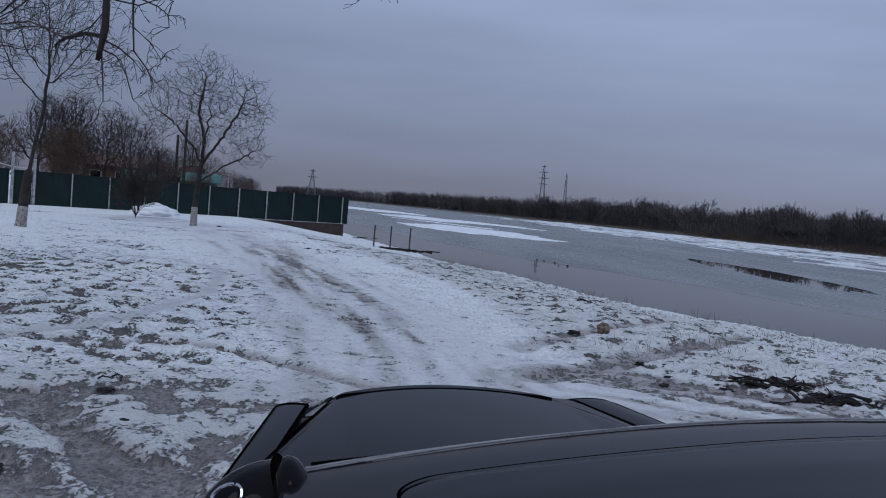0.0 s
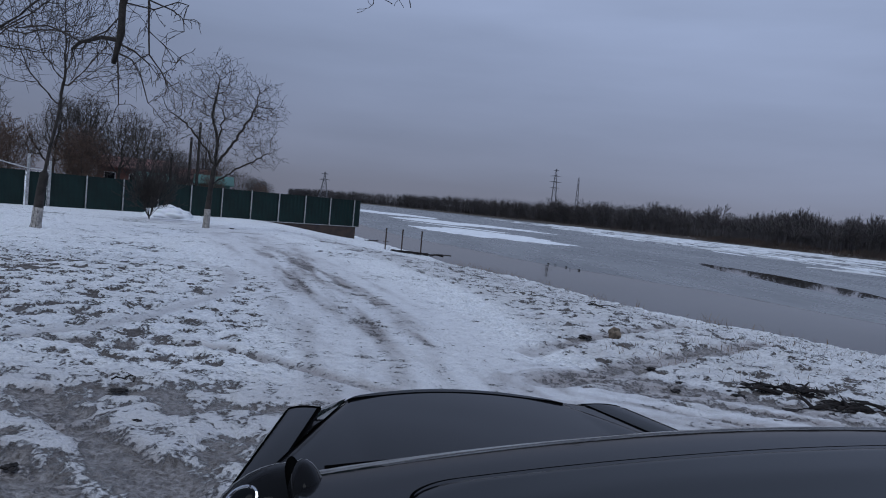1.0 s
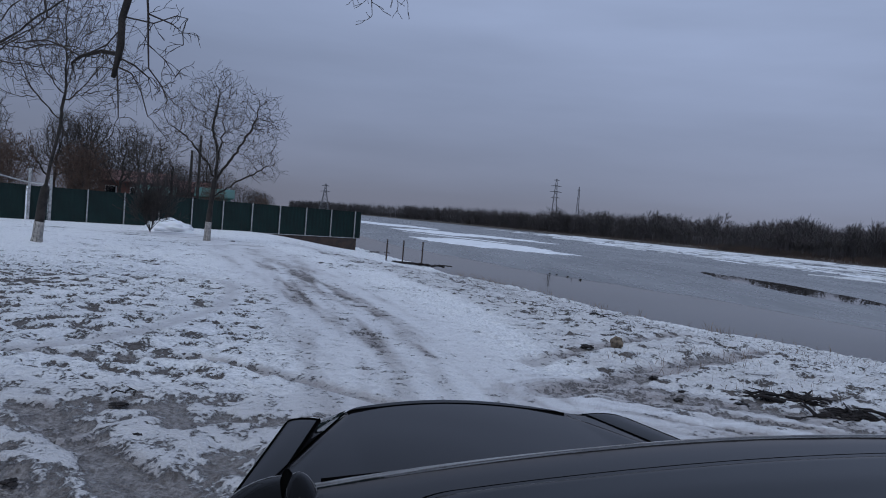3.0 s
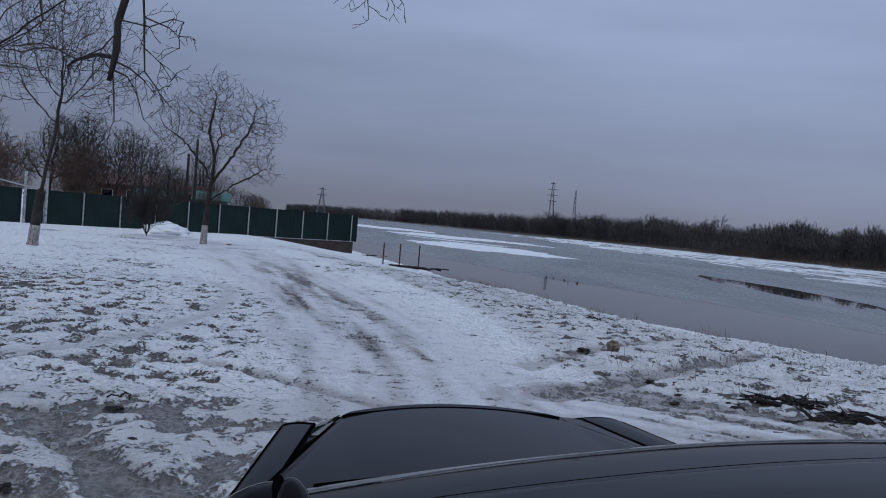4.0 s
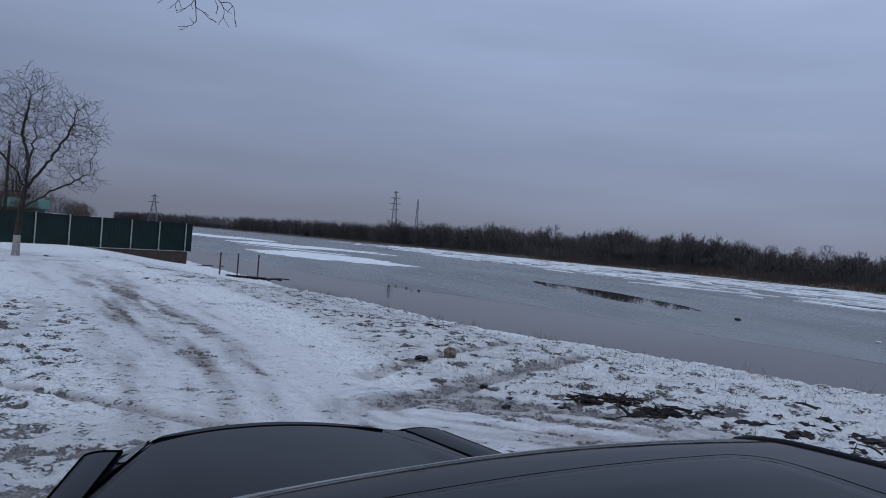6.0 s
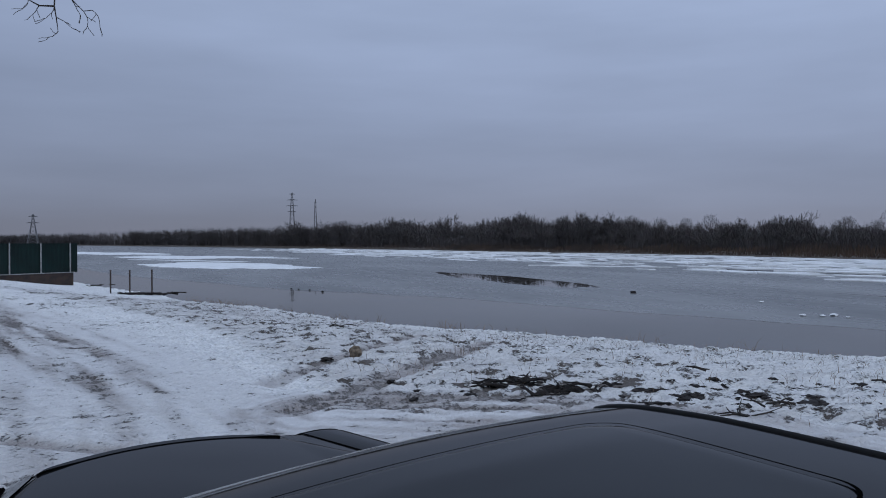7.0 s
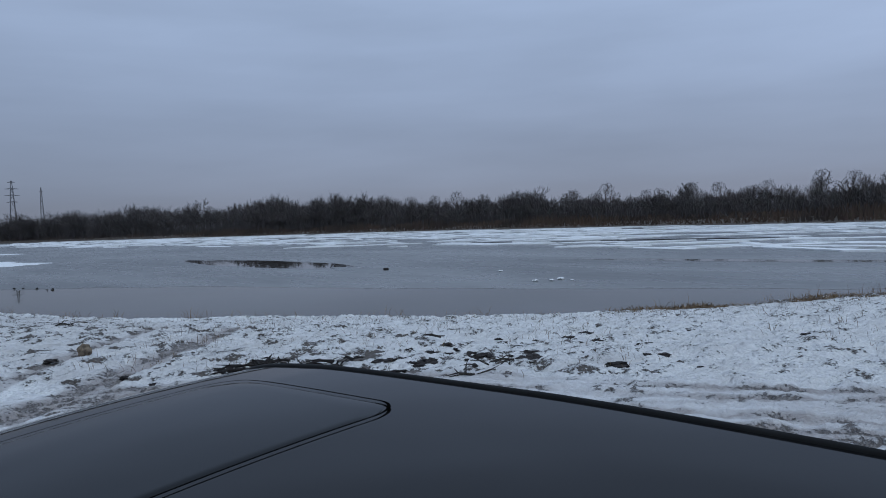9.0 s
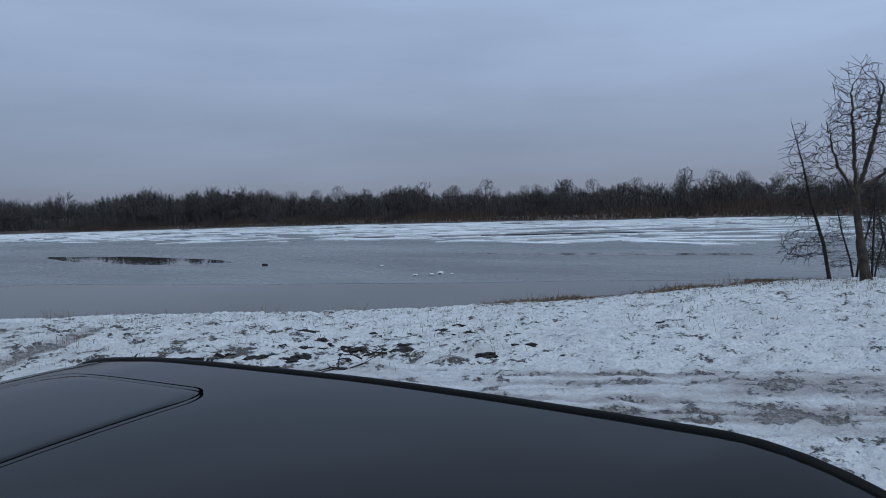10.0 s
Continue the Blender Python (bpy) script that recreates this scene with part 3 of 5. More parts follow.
# ---- the river ----
def strip_mesh(left, right, z, name, mat, label, category, kind="structure"):
    v = [(x, y, z) for x, y in left] + [(x, y, z) for x, y in right]
    n = len(left)
    me = mesh_from(name, v, [(i, n + i, n + i + 1, i + 1) for i in range(n - 1)], mat)
    return tagged(new(name, me), label, category, kind=kind)


river_left = [(30, -900), (50, -60), (26, 0), (19, 8), (12, 12), (4, 22), (-2, 39), (-8, 63), (-34, 160), (-88, 400), (-180, 900), (-425, 2000), (-700, 3200)]
river_right = [(136, -900), (137, -200), (138, -60), (139, 35), (143, 80), (146, 120), (143, 175), (137, 220), (123, 285), (99, 412), (26, 690), (-120, 1120), (-600, 3300)]
strip_mesh(river_left, river_right, WATER, "water", M_WATER, "dark still water along the snowy bank", "water")
rng_ice = random.Random(5)
ICE_EDGE = [(48, -900), (46, -60), (40.5, 2), (37, 12.5), (32.4, 22), (25.4, 35.3), (18.5, 51), (8.6, 65), (-6, 98.7), (-22, 160), (-78, 400), (-168, 900), (-400, 2000), (-690, 3200)]


def ragged(line, amount, step, rng):
    out = []
    for (x0, y0), (x1, y1) in zip(line[:-1], line[1:]):
        length = math.hypot(x1 - x0, y1 - y0)
        n = max(1, min(60, int(length / step)))
        for i in range(n):
            u = i / n
            out.append((x0 + (x1 - x0) * u + rng.uniform(-amount, amount), y0 + (y1 - y0) * u + rng.uniform(-amount, amount)))
    return out + [line[-1]]


ice_line = ragged(ICE_EDGE, 0.35, 2.0, rng_ice)
ice_far = []
for x, y in ice_line:
    pts = [(ax, ay) for ax, ay in river_right]
    k = min(range(len(pts) - 1), key=lambda i: 0 if min(pts[i][1], pts[i + 1][1]) <= y <= max(pts[i][1], pts[i + 1][1]) else abs(pts[i][1] - y) + 1)
    (ax, ay), (bx, by) = pts[k], pts[k + 1]
    u = min(1, max(0, (y - ay) / (by - ay)))
    ice_far.append((ax + (bx - ax) * u, y))
strip_mesh(ice_line, ice_far, WATER + 0.004, "ice_sheet", M_ICE, "grey wet sheet of thin river ice", "ice")


def blotch(rng, cx, cy, length, width, angle, n=40, rag=0.25, top=0.05, tail=0.0):
    """Outline of a low floe with ragged edges, as a closed slab."""
    ca, sa = math.cos(angle), math.sin(angle)
    ring = []
    ph = [rng.uniform(0, 6.28) for _ in range(5)]
    for i in range(n):
        w = 2 * math.pi * i / n
        r = 1 + rag * (0.5 * math.sin(2 * w + ph[0]) + 0.4 * math.sin(3 * w + ph[1]) + 0.35 * math.sin(5 * w + ph[2]) + 0.3 * math.sin(9 * w + ph[3])) + rag * 0.4 * rng.uniform(-1, 1)
        a, b = math.cos(w) * length / 2 * r, math.sin(w) * width / 2 * r * (1 - tail * math.cos(w))
        ring.append((cx + a * ca - b * sa, cy + a * sa + b * ca))
    v = [(x, y, 0.0) for x, y in ring] + [(cx + (x - cx) * 0.985, cy + (y - cy) * 0.985, top) for x, y in ring]
    f = [(i, (i + 1) % n, n + (i + 1) % n, n + i) for i in range(n)] + [tuple(range(n, 2 * n))]
    return v, f


def slab(name, rng, cx, cy, length, width, angle, mat, label, category, top=0.06, rag=0.25, tail=0.0, group=""):
    v, f = blotch(rng, 0, 0, length, width, angle, 56, rag, top, tail)
    ob = new(name, mesh_from(name, v, f, mat))
    ob.location = (cx, cy, WATER + 0.006)
    return tagged(ob, label, category, group)


rng = random.Random(12)
slab("snow_patch", rng, 7.5, 135, 42, 21, radians(118), M_FLOE, "long white snow patch lying on grey ice", "snow", 0.06, 0.22, group="snow patches on the ice")
slab("snow_patch", rng, 4, 212, 58, 26, radians(122), M_FLOE, "narrow white snow patch on grey ice", "snow", 0.06, 0.3, group="snow patches on the ice")
slab("snow_patch", rng, -30, 310, 100, 30, radians(118), M_FLOE, "distant white snow patch on grey ice", "snow", 0.06, 0.3, group="snow patches on the ice")
slab("snow_patch", rng, 3, 172, 34, 4, radians(125), M_FLOE, "thin white streak of snow on grey ice", "snow", 0.05, 0.4, group="snow patches on the ice")
slab("open_water", rng, 33.0, 75.0, 38, 6.4, radians(91), M_WATER_DARK, "dark lens of open water in the ice", "water", 0.006, 0.12, 0.1)
slab("open_water", rng, 78.5, 66, 44, 3.0, radians(104), M_WATER_DARK, "long dark lane of open water in the ice", "water", 0.006, 0.25)
slab("open_water", rng, 50, 30, 24, 2.0, radians(100), M_WATER, "wet mirror patch on the ice", "water", 0.006, 0.3)


def rubble():
    """The broken white ice that lines the far shore, too many plates to count."""
    rng = random.Random(8)
    verts, faces = [], []
    for _ in range(1250):
        y = rng.triangular(-60, 480, 60)
        inner = 60 if y < 100 else 60 - (y - 100) * 0.09
        sx = np.interp(y, [p[1] for p in FAR_SHORE[1:]], [p[0] for p in FAR_SHORE[1:]])
        u = rng.random() ** 0.75
        x = inner + (sx - inner + 2) * u
        if abs((x - 78.5) * math.cos(radians(14)) + (y - 66) * math.sin(radians(14))) < 3.0 and abs(y - 66) < 24:
            continue
        size = rng.uniform(0.5, 2.6) * (1 + max(0, y) / 220)
        v, f = blotch(rng, x, y, size * rng.uniform(1.5, 5.0), size * 0.7, radians(rng.gauss(105, 22)), 9, 0.35, rng.uniform(0.03, 0.16))
        b = len(verts)
        verts += v
        faces += [tuple(b + i for i in q) for q in f]
    ob = new("ice_rubble", mesh_from("ice_rubble", verts, faces, M_FLOE))
    ob.location.z = WATER + 0.006
    return tagged(ob, "broken white ice plates along the far shore", "ice", kind="stuff")


rubble()


# ---- the far bank ----
def far_line(y):
    return float(np.interp(y, [p[1] for p in FAR_SHORE], [p[0] for p in FAR_SHORE]))


def far_woods():
    """Leafless woods on the far bank: thousands of thin stems and twigs in one mass."""
    rng = random.Random(21)
    verts, faces = [], []

    def blade(p, q, w):
        b = len(verts)
        d = Vector((-(q - p).y, (q - p).x, 0))
        d = d.normalized() if d.length > 0.05 else Vector((0.4, 0.9, 0)).normalized()
        s = Vector((0.55, -0.83, 0)) if rng.random() < 0.5 else Vector((0.1, 1, 0))
        verts.extend((p + s * w, p - s * w, q))
        faces.append((b, b + 1, b + 2))

    def limb(out, p, d, length, w, level):
        """Straight tapering twigs of one small tree, as pairs of ends with their widths."""
        q = p + d * length
        out.append((p, q, w, w * 0.6))
        if level == 4:
            return
        for k in range(4):
            u = 1.0 if k == 3 else rng.uniform(0.45, 0.95)
            side = Vector((rng.uniform(-1, 1), rng.uniform(-1, 1), rng.uniform(-0.25, 0.45)))
            limb(out, p.lerp(q, u), (d * (1.0 if k == 3 else 0.55) + side * (0.35 if k == 3 else 0.75) + Vector((0, 0, 0.22))).normalized(), length * rng.uniform(0.58, 0.82), max(0.014, w * (0.7 if k == 3 else 0.5)), level + 1)

    kinds = []
    for _ in range(9):
        out = []
        limb(out, Vector((0, 0, 0)), Vector((rng.uniform(-.1, .1), rng.uniform(-.1, .1), 1)).normalized(), rng.uniform(0.22, 0.34), 0.022, 0)
        top = max(q.z for p, q, a, b in out)
        kinds.append([(p / top, q / top, a, b) for p, q, a, b in out])
    flat = Vector((0.62, -0.78, 0))

    def stand(y):
        wave = 0.88 + 0.08 * math.sin(y * 0.115 + 1.3 * math.sin(y * 0.047)) + 0.09 * math.sin(y * 0.37 + 2.0)
        return wave * float(np.interp(y, [-60, 60, 130, 220, 300, 450, 700], [6.2, 6.6, 8.2, 11.2, 13.8, 15.5, 17.0]))

    for n in range(900):
        y = rng.choice((rng.uniform(-60, 300), rng.uniform(-60, 300), rng.uniform(200, 520)))
        x = far_line(y) + 7 + rng.random() ** 1.4 * 45
        h = rng.choice((0.6, 0.72, 0.8, 0.86, 0.92, 0.98, 1.15)) * rng.uniform(0.9, 1.1) * stand(y)
        wide = h * rng.uniform(0.95, 1.45)
        ca, sa = math.cos(n * 2.4), math.sin(n * 2.4)
        root = Vector((x, y, -0.9))
        for p, q, a, b in kinds[n % 9]:
            p2 = root + Vector(((p.x * ca - p.y * sa) * wide, (p.x * sa + p.y * ca) * wide, p.z * h))
            q2 = root + Vector(((q.x * ca - q.y * sa) * wide, (q.x * sa + q.y * ca) * wide, q.z * h))
            s = flat if abs(q2.z - p2.z) > 0.5 * (q2 - p2).length else Vector((0, 0, 1))
            k = len(verts)
            verts.extend((p2 + s * a * h * 0.28, p2 - s * a * h * 0.28, q2 - s * b * h * 0.22, q2 + s * b * h * 0.22))
            faces.append((k, k + 1, k + 2, k + 3))
    for _ in range(1500):
        y = rng.choice((rng.uniform(380, 900), rng.uniform(400, 1700)))
        x = far_line(y) + 6 + rng.random() ** 1.3 * 25
        h = rng.uniform(0.6, 1.05) * float(np.interp(y, [380, 700, 1500], [14.5, 16.5, 19.0]))
        big = (1 + max(0, y - 250) / 300) ** 1.2
        root = Vector((x, y, -0.9))
        r = h * rng.uniform(0.3, 0.5)
        for k in range(int(50 / big) + 16):
            u = rng.random()
            ang, out = rng.uniform(0, 6.283), rng.uniform(0.2, 1.0) * r
            dome = math.sqrt(max(0.0, 1 - (out / r) ** 2))
            tip = root + Vector((math.cos(ang) * out, math.sin(ang) * out, h * (0.50 + (0.50 * dome if u > 0.45 else -0.30 + 0.55 * rng.random())) * rng.uniform(0.92, 1.03)))
            blade((root + Vector((0, 0, h * (0.02 + 0.62 * u)))).lerp(tip, rng.uniform(0.1, 0.5)), tip, rng.uniform(0.04, 0.09) * big)
    # thin stems that fill the wood between and behind the trees
    for _ in range(15000):
        y = rng.choice((rng.uniform(-60, 320), rng.uniform(-60, 320), rng.uniform(250, 700)))
        k = 1 + max(0, y - 250) / 250
        x = far_line(y) + rng.uniform(16, 52)
        h = stand(y) * rng.uniform(0.45, 0.92)
        p = Vector((x, y, -1.0))
        blade(p + Vector((0, 0, 0)), p + Vector((rng.uniform(-.6, .6), rng.uniform(-.7, .7), h)), 0.10 * k)
        for _ in range(3):
            u = rng.uniform(0.25, 0.8)
            blade(p + Vector((0, 0, h * u)), p + Vector((rng.uniform(-1.2, 1.2), rng.uniform(-1.5, 1.5) * k, h * min(1.08, u + rng.uniform(0.1, 0.35)))), 0.06 * k)
    # dense low scrub under the trees
    for _ in range(11000):
        y = rng.choice((rng.uniform(-60, 320), rng.uniform(-60, 320), rng.uniform(250, 700), rng.uniform(600, 1700)))
        x = far_line(y) + rng.uniform(6, 26)
        k = 1 + max(0, y - 250) / 250
        tall = float(np.interp(y, [-60, 60, 150, 300], [3.6, 3.9, 5.0, 6.2])) * (0.8 + 0.2 * math.sin(y * 0.21 + 1.7 * math.sin(y * 0.063)))
        p = Vector((x, y, -1.0))
        for _ in range(3):
            blade(p + Vector((0, rng.uniform(-1, 1) * k, 0)), p + Vector((rng.uniform(-.8, .8), rng.uniform(-1.4, 1.4) * k, rng.uniform(0.35, 1.0) * tall * (1 + 0.35 * (k - 1)))), 0.12 * k)
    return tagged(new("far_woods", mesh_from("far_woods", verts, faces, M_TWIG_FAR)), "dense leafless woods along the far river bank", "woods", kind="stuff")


def far_reeds():
    rng = random.Random(22)
    verts, faces = [], []
    for _ in range(16000):
        y = rng.choice((rng.uniform(-60, 320), rng.uniform(-60, 320), rng.uniform(250, 700)))
        x = far_line(y) + rng.uniform(1.0, 9.0)
        clump = 0.5 + 0.5 * math.sin(y * 0.11 + 2 * math.sin(y * 0.031))
        h = rng.uniform(0.6, 1.8) * (0.5 + 0.8 * clump)
        b, w = len(verts), rng.uniform(0.10, 0.25)
        z = WATER + 0.1 + 0.22 * (x - far_line(y))
        verts.extend(((x, y - w, z), (x, y + w, z), (x + rng.uniform(-.3, .3), y + rng.uniform(-.5, .5), z + h)))
        faces.append((b, b + 1, b + 2))
    return tagged(new("far_reeds", mesh_from("far_reeds", verts, faces, M_REED)), "brown dry reeds at the far water's edge", "reeds", kind="stuff")


far_woods()
far_reeds()

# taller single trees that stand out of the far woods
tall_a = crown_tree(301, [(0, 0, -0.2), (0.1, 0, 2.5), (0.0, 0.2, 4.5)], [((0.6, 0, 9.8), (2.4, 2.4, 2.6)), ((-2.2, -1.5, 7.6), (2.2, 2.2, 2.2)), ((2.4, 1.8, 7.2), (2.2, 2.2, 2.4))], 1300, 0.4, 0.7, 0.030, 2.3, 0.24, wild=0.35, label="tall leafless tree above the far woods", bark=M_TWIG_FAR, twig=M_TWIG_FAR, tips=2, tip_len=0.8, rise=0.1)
tall_a["group"] = "tall trees in the far woods"
spots = [(158, 77, 0.80, 0), (162, 84, 0.66, 40), (160, 98, 0.70, 110), (163, 108, 0.72, 200), (158, 122, 0.66, 70), (165, 131, 0.84, 300), (164, 146, 0.70, 20), (168, 168, 0.78, 250),
         (165, 187, 0.92, 95), (166, 194, 0.85, 170), (170, 221, 0.98, 10), (166, 240, 0.95, 330), (168, 283, 1.12, 222), (163, 300, 1.0, 60), (150, 330, 1.05, 140), (158, 352, 1.0, 280), (140, 385, 1.15, 15), (120, 450, 1.3, 77), (155, 50, 0.62, 33), (157, 60, 0.66, 140), (156, 68, 0.72, 270), (160, 90, 0.6, 10), (161, 104, 0.72, 66), (160, 115, 0.66, 190), (162, 139, 0.74, 244), (164, 157, 0.74, 123), (165, 176, 0.8, 205), (166, 206, 0.86, 301), (168, 260, 0.98, 160), (150, 36, 0.6, 80)]
for i, (x, y, s, a) in enumerate(spots):
    m = pose(far_line(y) + 12 + (x * 7) % 9, y, -1.0, 0, 0, a)
    if i == 0:
        tall_a.matrix_world = m
        tall_a.scale = (s,) * 3
    else:
        copy_thing(tall_a, m).scale = (s,) * 3


def lattice_mast(name, x, y, z0, h, half, arms, label, waist=1.0):
    """A steel lattice tower with its cross arms."""
    mast = thing(name, pose(x, y, z0), label, "power pylon")
    t = Tubes()
    corner = [Vector((sx, sy, 0)) for sx in (-1, 1) for sy in (-1, 1)]
    n = 9

    def wide(u):
        return half * (1 - u) ** waist + 0.05 * half + 0.12
    for c in corner:
        t.add([Vector((c.x * wide(i / n), c.y * wide(i / n), h * i / n)) for i in range(n + 1)], [0.22] * (n + 1), 4)
    for i in range(n):
        a, b = wide(i / n), wide((i + 1) / n)
        for k, (p, q) in enumerate(((0, 1), (1, 3), (3, 2), (2, 0))):
            lo, hi = (p, q) if (i + k) % 2 else (q, p)
            t.add([Vector((corner[lo].x * a, corner[lo].y * a, h * i / n)), Vector((corner[hi].x * b, corner[hi].y * b, h * (i + 1) / n))], [0.12, 0.12], 4)
    part("lattice", t.data(), M_STEEL, mast)
    for u, w in arms:
        a = Tubes()
        a.add([Vector((-w, 0, h * u)), Vector((0, 0, h * u + 0.6)), Vector((w, 0, h * u))], [0.14, 0.3, 0.14], 4)
        a.add([Vector((-w, 0, h * u)), Vector((w, 0, h * u))], [0.15, 0.15], 4)
        part("cross_arm", a.data(), M_STEEL, mast)
    return mast


lattice_mast("power_pylon", 85.0, 600, -1, 41.3, 2.2, ((0.97, 2.2), (0.86, 4.2), (0.75, 4.8), (0.64, 3.6)), "tall slim steel power pylon on the far bank", 0.8)
lattice_mast("radio_mast", 120.2, 700, -1, 42.0, 1.3, ((0.92, 1.2),), "slim grey steel mast on the far bank", 0.7)
lattice_mast("power_pylon", -78.5, 500, -1, 19.5, 3.0, ((0.93, 2.4), (0.74, 3.4)), "squat steel lattice pylon beyond the fence", 1.3)

# ---- the fence and what stands behind it ----
F0, FD = Vector((-6.7, 61.0, 0)), Vector((-0.743, -0.669, 0))
FENCE_ANGLE = math.degrees(math.atan2(FD.y, FD.x))
fence = thing("metal_fence", pose(F0.x, F0.y, -0.08, 0, 0, FENCE_ANGLE), "dark green corrugated sheet fence on pale posts", "fence")


def sheet(length, h):
    """A corrugated sheet with its top and bottom rails' folds."""
    n = int(length / 0.075)
    v, f = [], []
    for i in range(n + 1):
        y = 0.018 if (i // 2) % 2 else -0.002
        for z in (0.0, h):
            v.append((length * i / n, y, z))
    f = [(2 * i, 2 * i + 2, 2 * i + 3, 2 * i + 1) for i in range(n)]
    k = len(v)
    v += [(x, y + 0.004, z) for x, y, z in v]
    f += [(k + b[0], k + b[3], k + b[2], k + b[1]) for b in f]
    return v, f


panel_mesh = mesh_from("panel", *sheet(2.195, 2.08), M_FENCE)
panels = []
for i in range(10):
    ob = new("panel", panel_mesh)
    ob.parent, ob.location = fence, (2.235 * i + 0.30, 0, 0)
    panels.append(ob)
short = new("panel", mesh_from("short_panel", *sheet(0.58, 2.08), M_FENCE))
short.parent, short.location = fence, (-0.32, 0, 0)
post_mesh = bpy.data.meshes.new("post")
boxes((-0.035, 0.03, -0.5, 0.035, 0.09, 2.12), bevel=0.006).to_mesh(post_mesh)
post_mesh.materials.append(M_POST)
for i in range(10):
    ob = new("post", post_mesh)
    ob.parent, ob.location = fence, (2.235 * i + 0.28, 0, 0)
rail_mesh = bpy.data.meshes.new("rail")
boxes((-0.32, -0.05, 0.0, 22.4, -0.02, 0.05)).to_mesh(rail_mesh)
rail_mesh.materials.append(M_POST)
for z in (0.06, 2.0):
    ob = new("rail", rail_mesh)
    ob.parent, ob.location = fence, (0, 0, z)

footing = thing("fence_footing", pose(F0.x, F0.y, -0.1, 0, 0, FENCE_ANGLE), "dark brown brick footing wall under the fence", "wall")
part("wall", boxes((0.1, -0.12, -1.7, 11.0, 0.16, 0.0), bevel=0.02), M_BRICK, footing)
part("coping", boxes((0.05, -0.15, 0.0, 11.0, 0.19, 0.05), bevel=0.01), M_POST, footing, "pale thin coping")

gate = thing("yard_gate", pose(F0.x + FD.x * 22.2, F0.y + FD.y * 22.2, -0.15, 0, 0, FENCE_ANGLE), "green gate between two tall pale posts", "gate")
part("leaf", sheet(0.98, 2.05), M_FENCE, gate).location = (0.43, 0, 0.1)
for x, top in ((0.33, 2.87), (1.50, 3.17)):
    part("gate_post", boxes((x - 0.07, 0.03, -0.4, x + 0.07, 0.17, top), bevel=0.015), M_POST, gate, "tall pale concrete post")
t = Tubes()
t.add([Vector((0.33, 0.2, 2.25)), Vector((1.5, 0.2, 2.30)), Vector((3.2, 0.2, 2.65)), Vector((4.6, 0.1, 3.05)), Vector((6.0, 0.1, 3.15))], [0.04] * 5, 6)
part("gate_rail", t.data(), M_POST, gate, "pale bent pipe over the gate")
side_fence = thing("metal_fence", pose(F0.x + FD.x * 23.82, F0.y + FD.y * 23.82, -0.15, 0, 0, FENCE_ANGLE), "dark green sheet fence beyond the gate", "fence")
for i in range(5):
    ob = new("panel", panel_mesh)
    ob.parent, ob.location = side_fence, (2.235 * i + 0.02, 0, 0.1)
    ob = new("post", post_mesh)
    ob.parent, ob.location = side_fence, (2.235 * i + 2.235, 0, 0.1)


def house(name, x, y, angle, w, d, h, ridge, wall_mat, roof_mat, label, windows=2):
    """A small gabled house with walls, roof and windows."""
    home = thing(name, pose(x, y, height(x, y), 0, 0, angle), label, "house")
    v = [(-w / 2, -d / 2, 0), (w / 2, -d / 2, 0), (w / 2, d / 2, 0), (-w / 2, d / 2, 0), (-w / 2, -d / 2, h), (w / 2, -d / 2, h), (w / 2, d / 2, h), (-w / 2, d / 2, h), (-w / 2, 0, ridge), (w / 2, 0, ridge)]
    f = [(0, 1, 5, 4), (1, 2, 6, 9, 5), (2, 3, 7, 6), (3, 0, 4, 8, 7)]
    part("wall", (v, f), wall_mat, home)
    o = 0.35
    rv, rf = [], []
    for s in (-1, 1):
        b = len(rv)
        lo = h - (ridge - h) * o / (d / 2)
        rv += [(-w / 2 - o, s * (d / 2 + o), lo), (w / 2 + o, s * (d / 2 + o), lo), (w / 2 + o, 0, ridge + 0.02), (-w / 2 - o, 0, ridge + 0.02)]
        rv += [(p[0], p[1], p[2] + 0.09) for p in rv[b:b + 4]]
        rf += [(b, b + 1, b + 2, b + 3), (b + 7, b + 6, b + 5, b + 4), (b, b + 4, b + 5, b + 1), (b + 1, b + 5, b + 6, b + 2), (b + 2, b + 6, b + 7, b + 3), (b + 3, b + 7, b + 4, b)]
    part("roof", (rv, rf), roof_mat, home)
    for i in range(windows):
        cx = -w / 2 + w * (i + 0.5) / windows
        win = part("window", boxes((cx - 0.5, -d / 2 - 0.04, h - 1.75, cx + 0.5, -d / 2 + 0.02, h - 0.55), bevel=0.01), M_POST, home, "pale window frame")
        part("pane", boxes((cx - 0.43, -d / 2 - 0.05, h - 1.68, cx + 0.43, -d / 2 - 0.041, h - 0.62)), M_SMOKE, win)
    return home


house("brick_house", -29.6, 74.0, 20, 6.4, 5, 3.15, 4.05, M_RED, M_ROOF, "red brick house with a rust-red roof behind the fence", 3)
house("brick_house", -25.6, 78, 20, 4.4, 4.5, 2.7, 3.6, M_RED, M_ROOF, "low brick outbuilding with a rust-red roof", 1)
house("green_shed", -26.3, 70.5, 18, 2.7, 2.4, 2.15, 2.75, M_TEAL, M_TEAL, "low shed with teal metal roof behind the fence", 1)
house("green_shed", -21.6, 72.5, 16, 2.9, 2.4, 2.4, 3.0, M_TEAL, M_TEAL, "small teal metal shed behind the fence", 1)


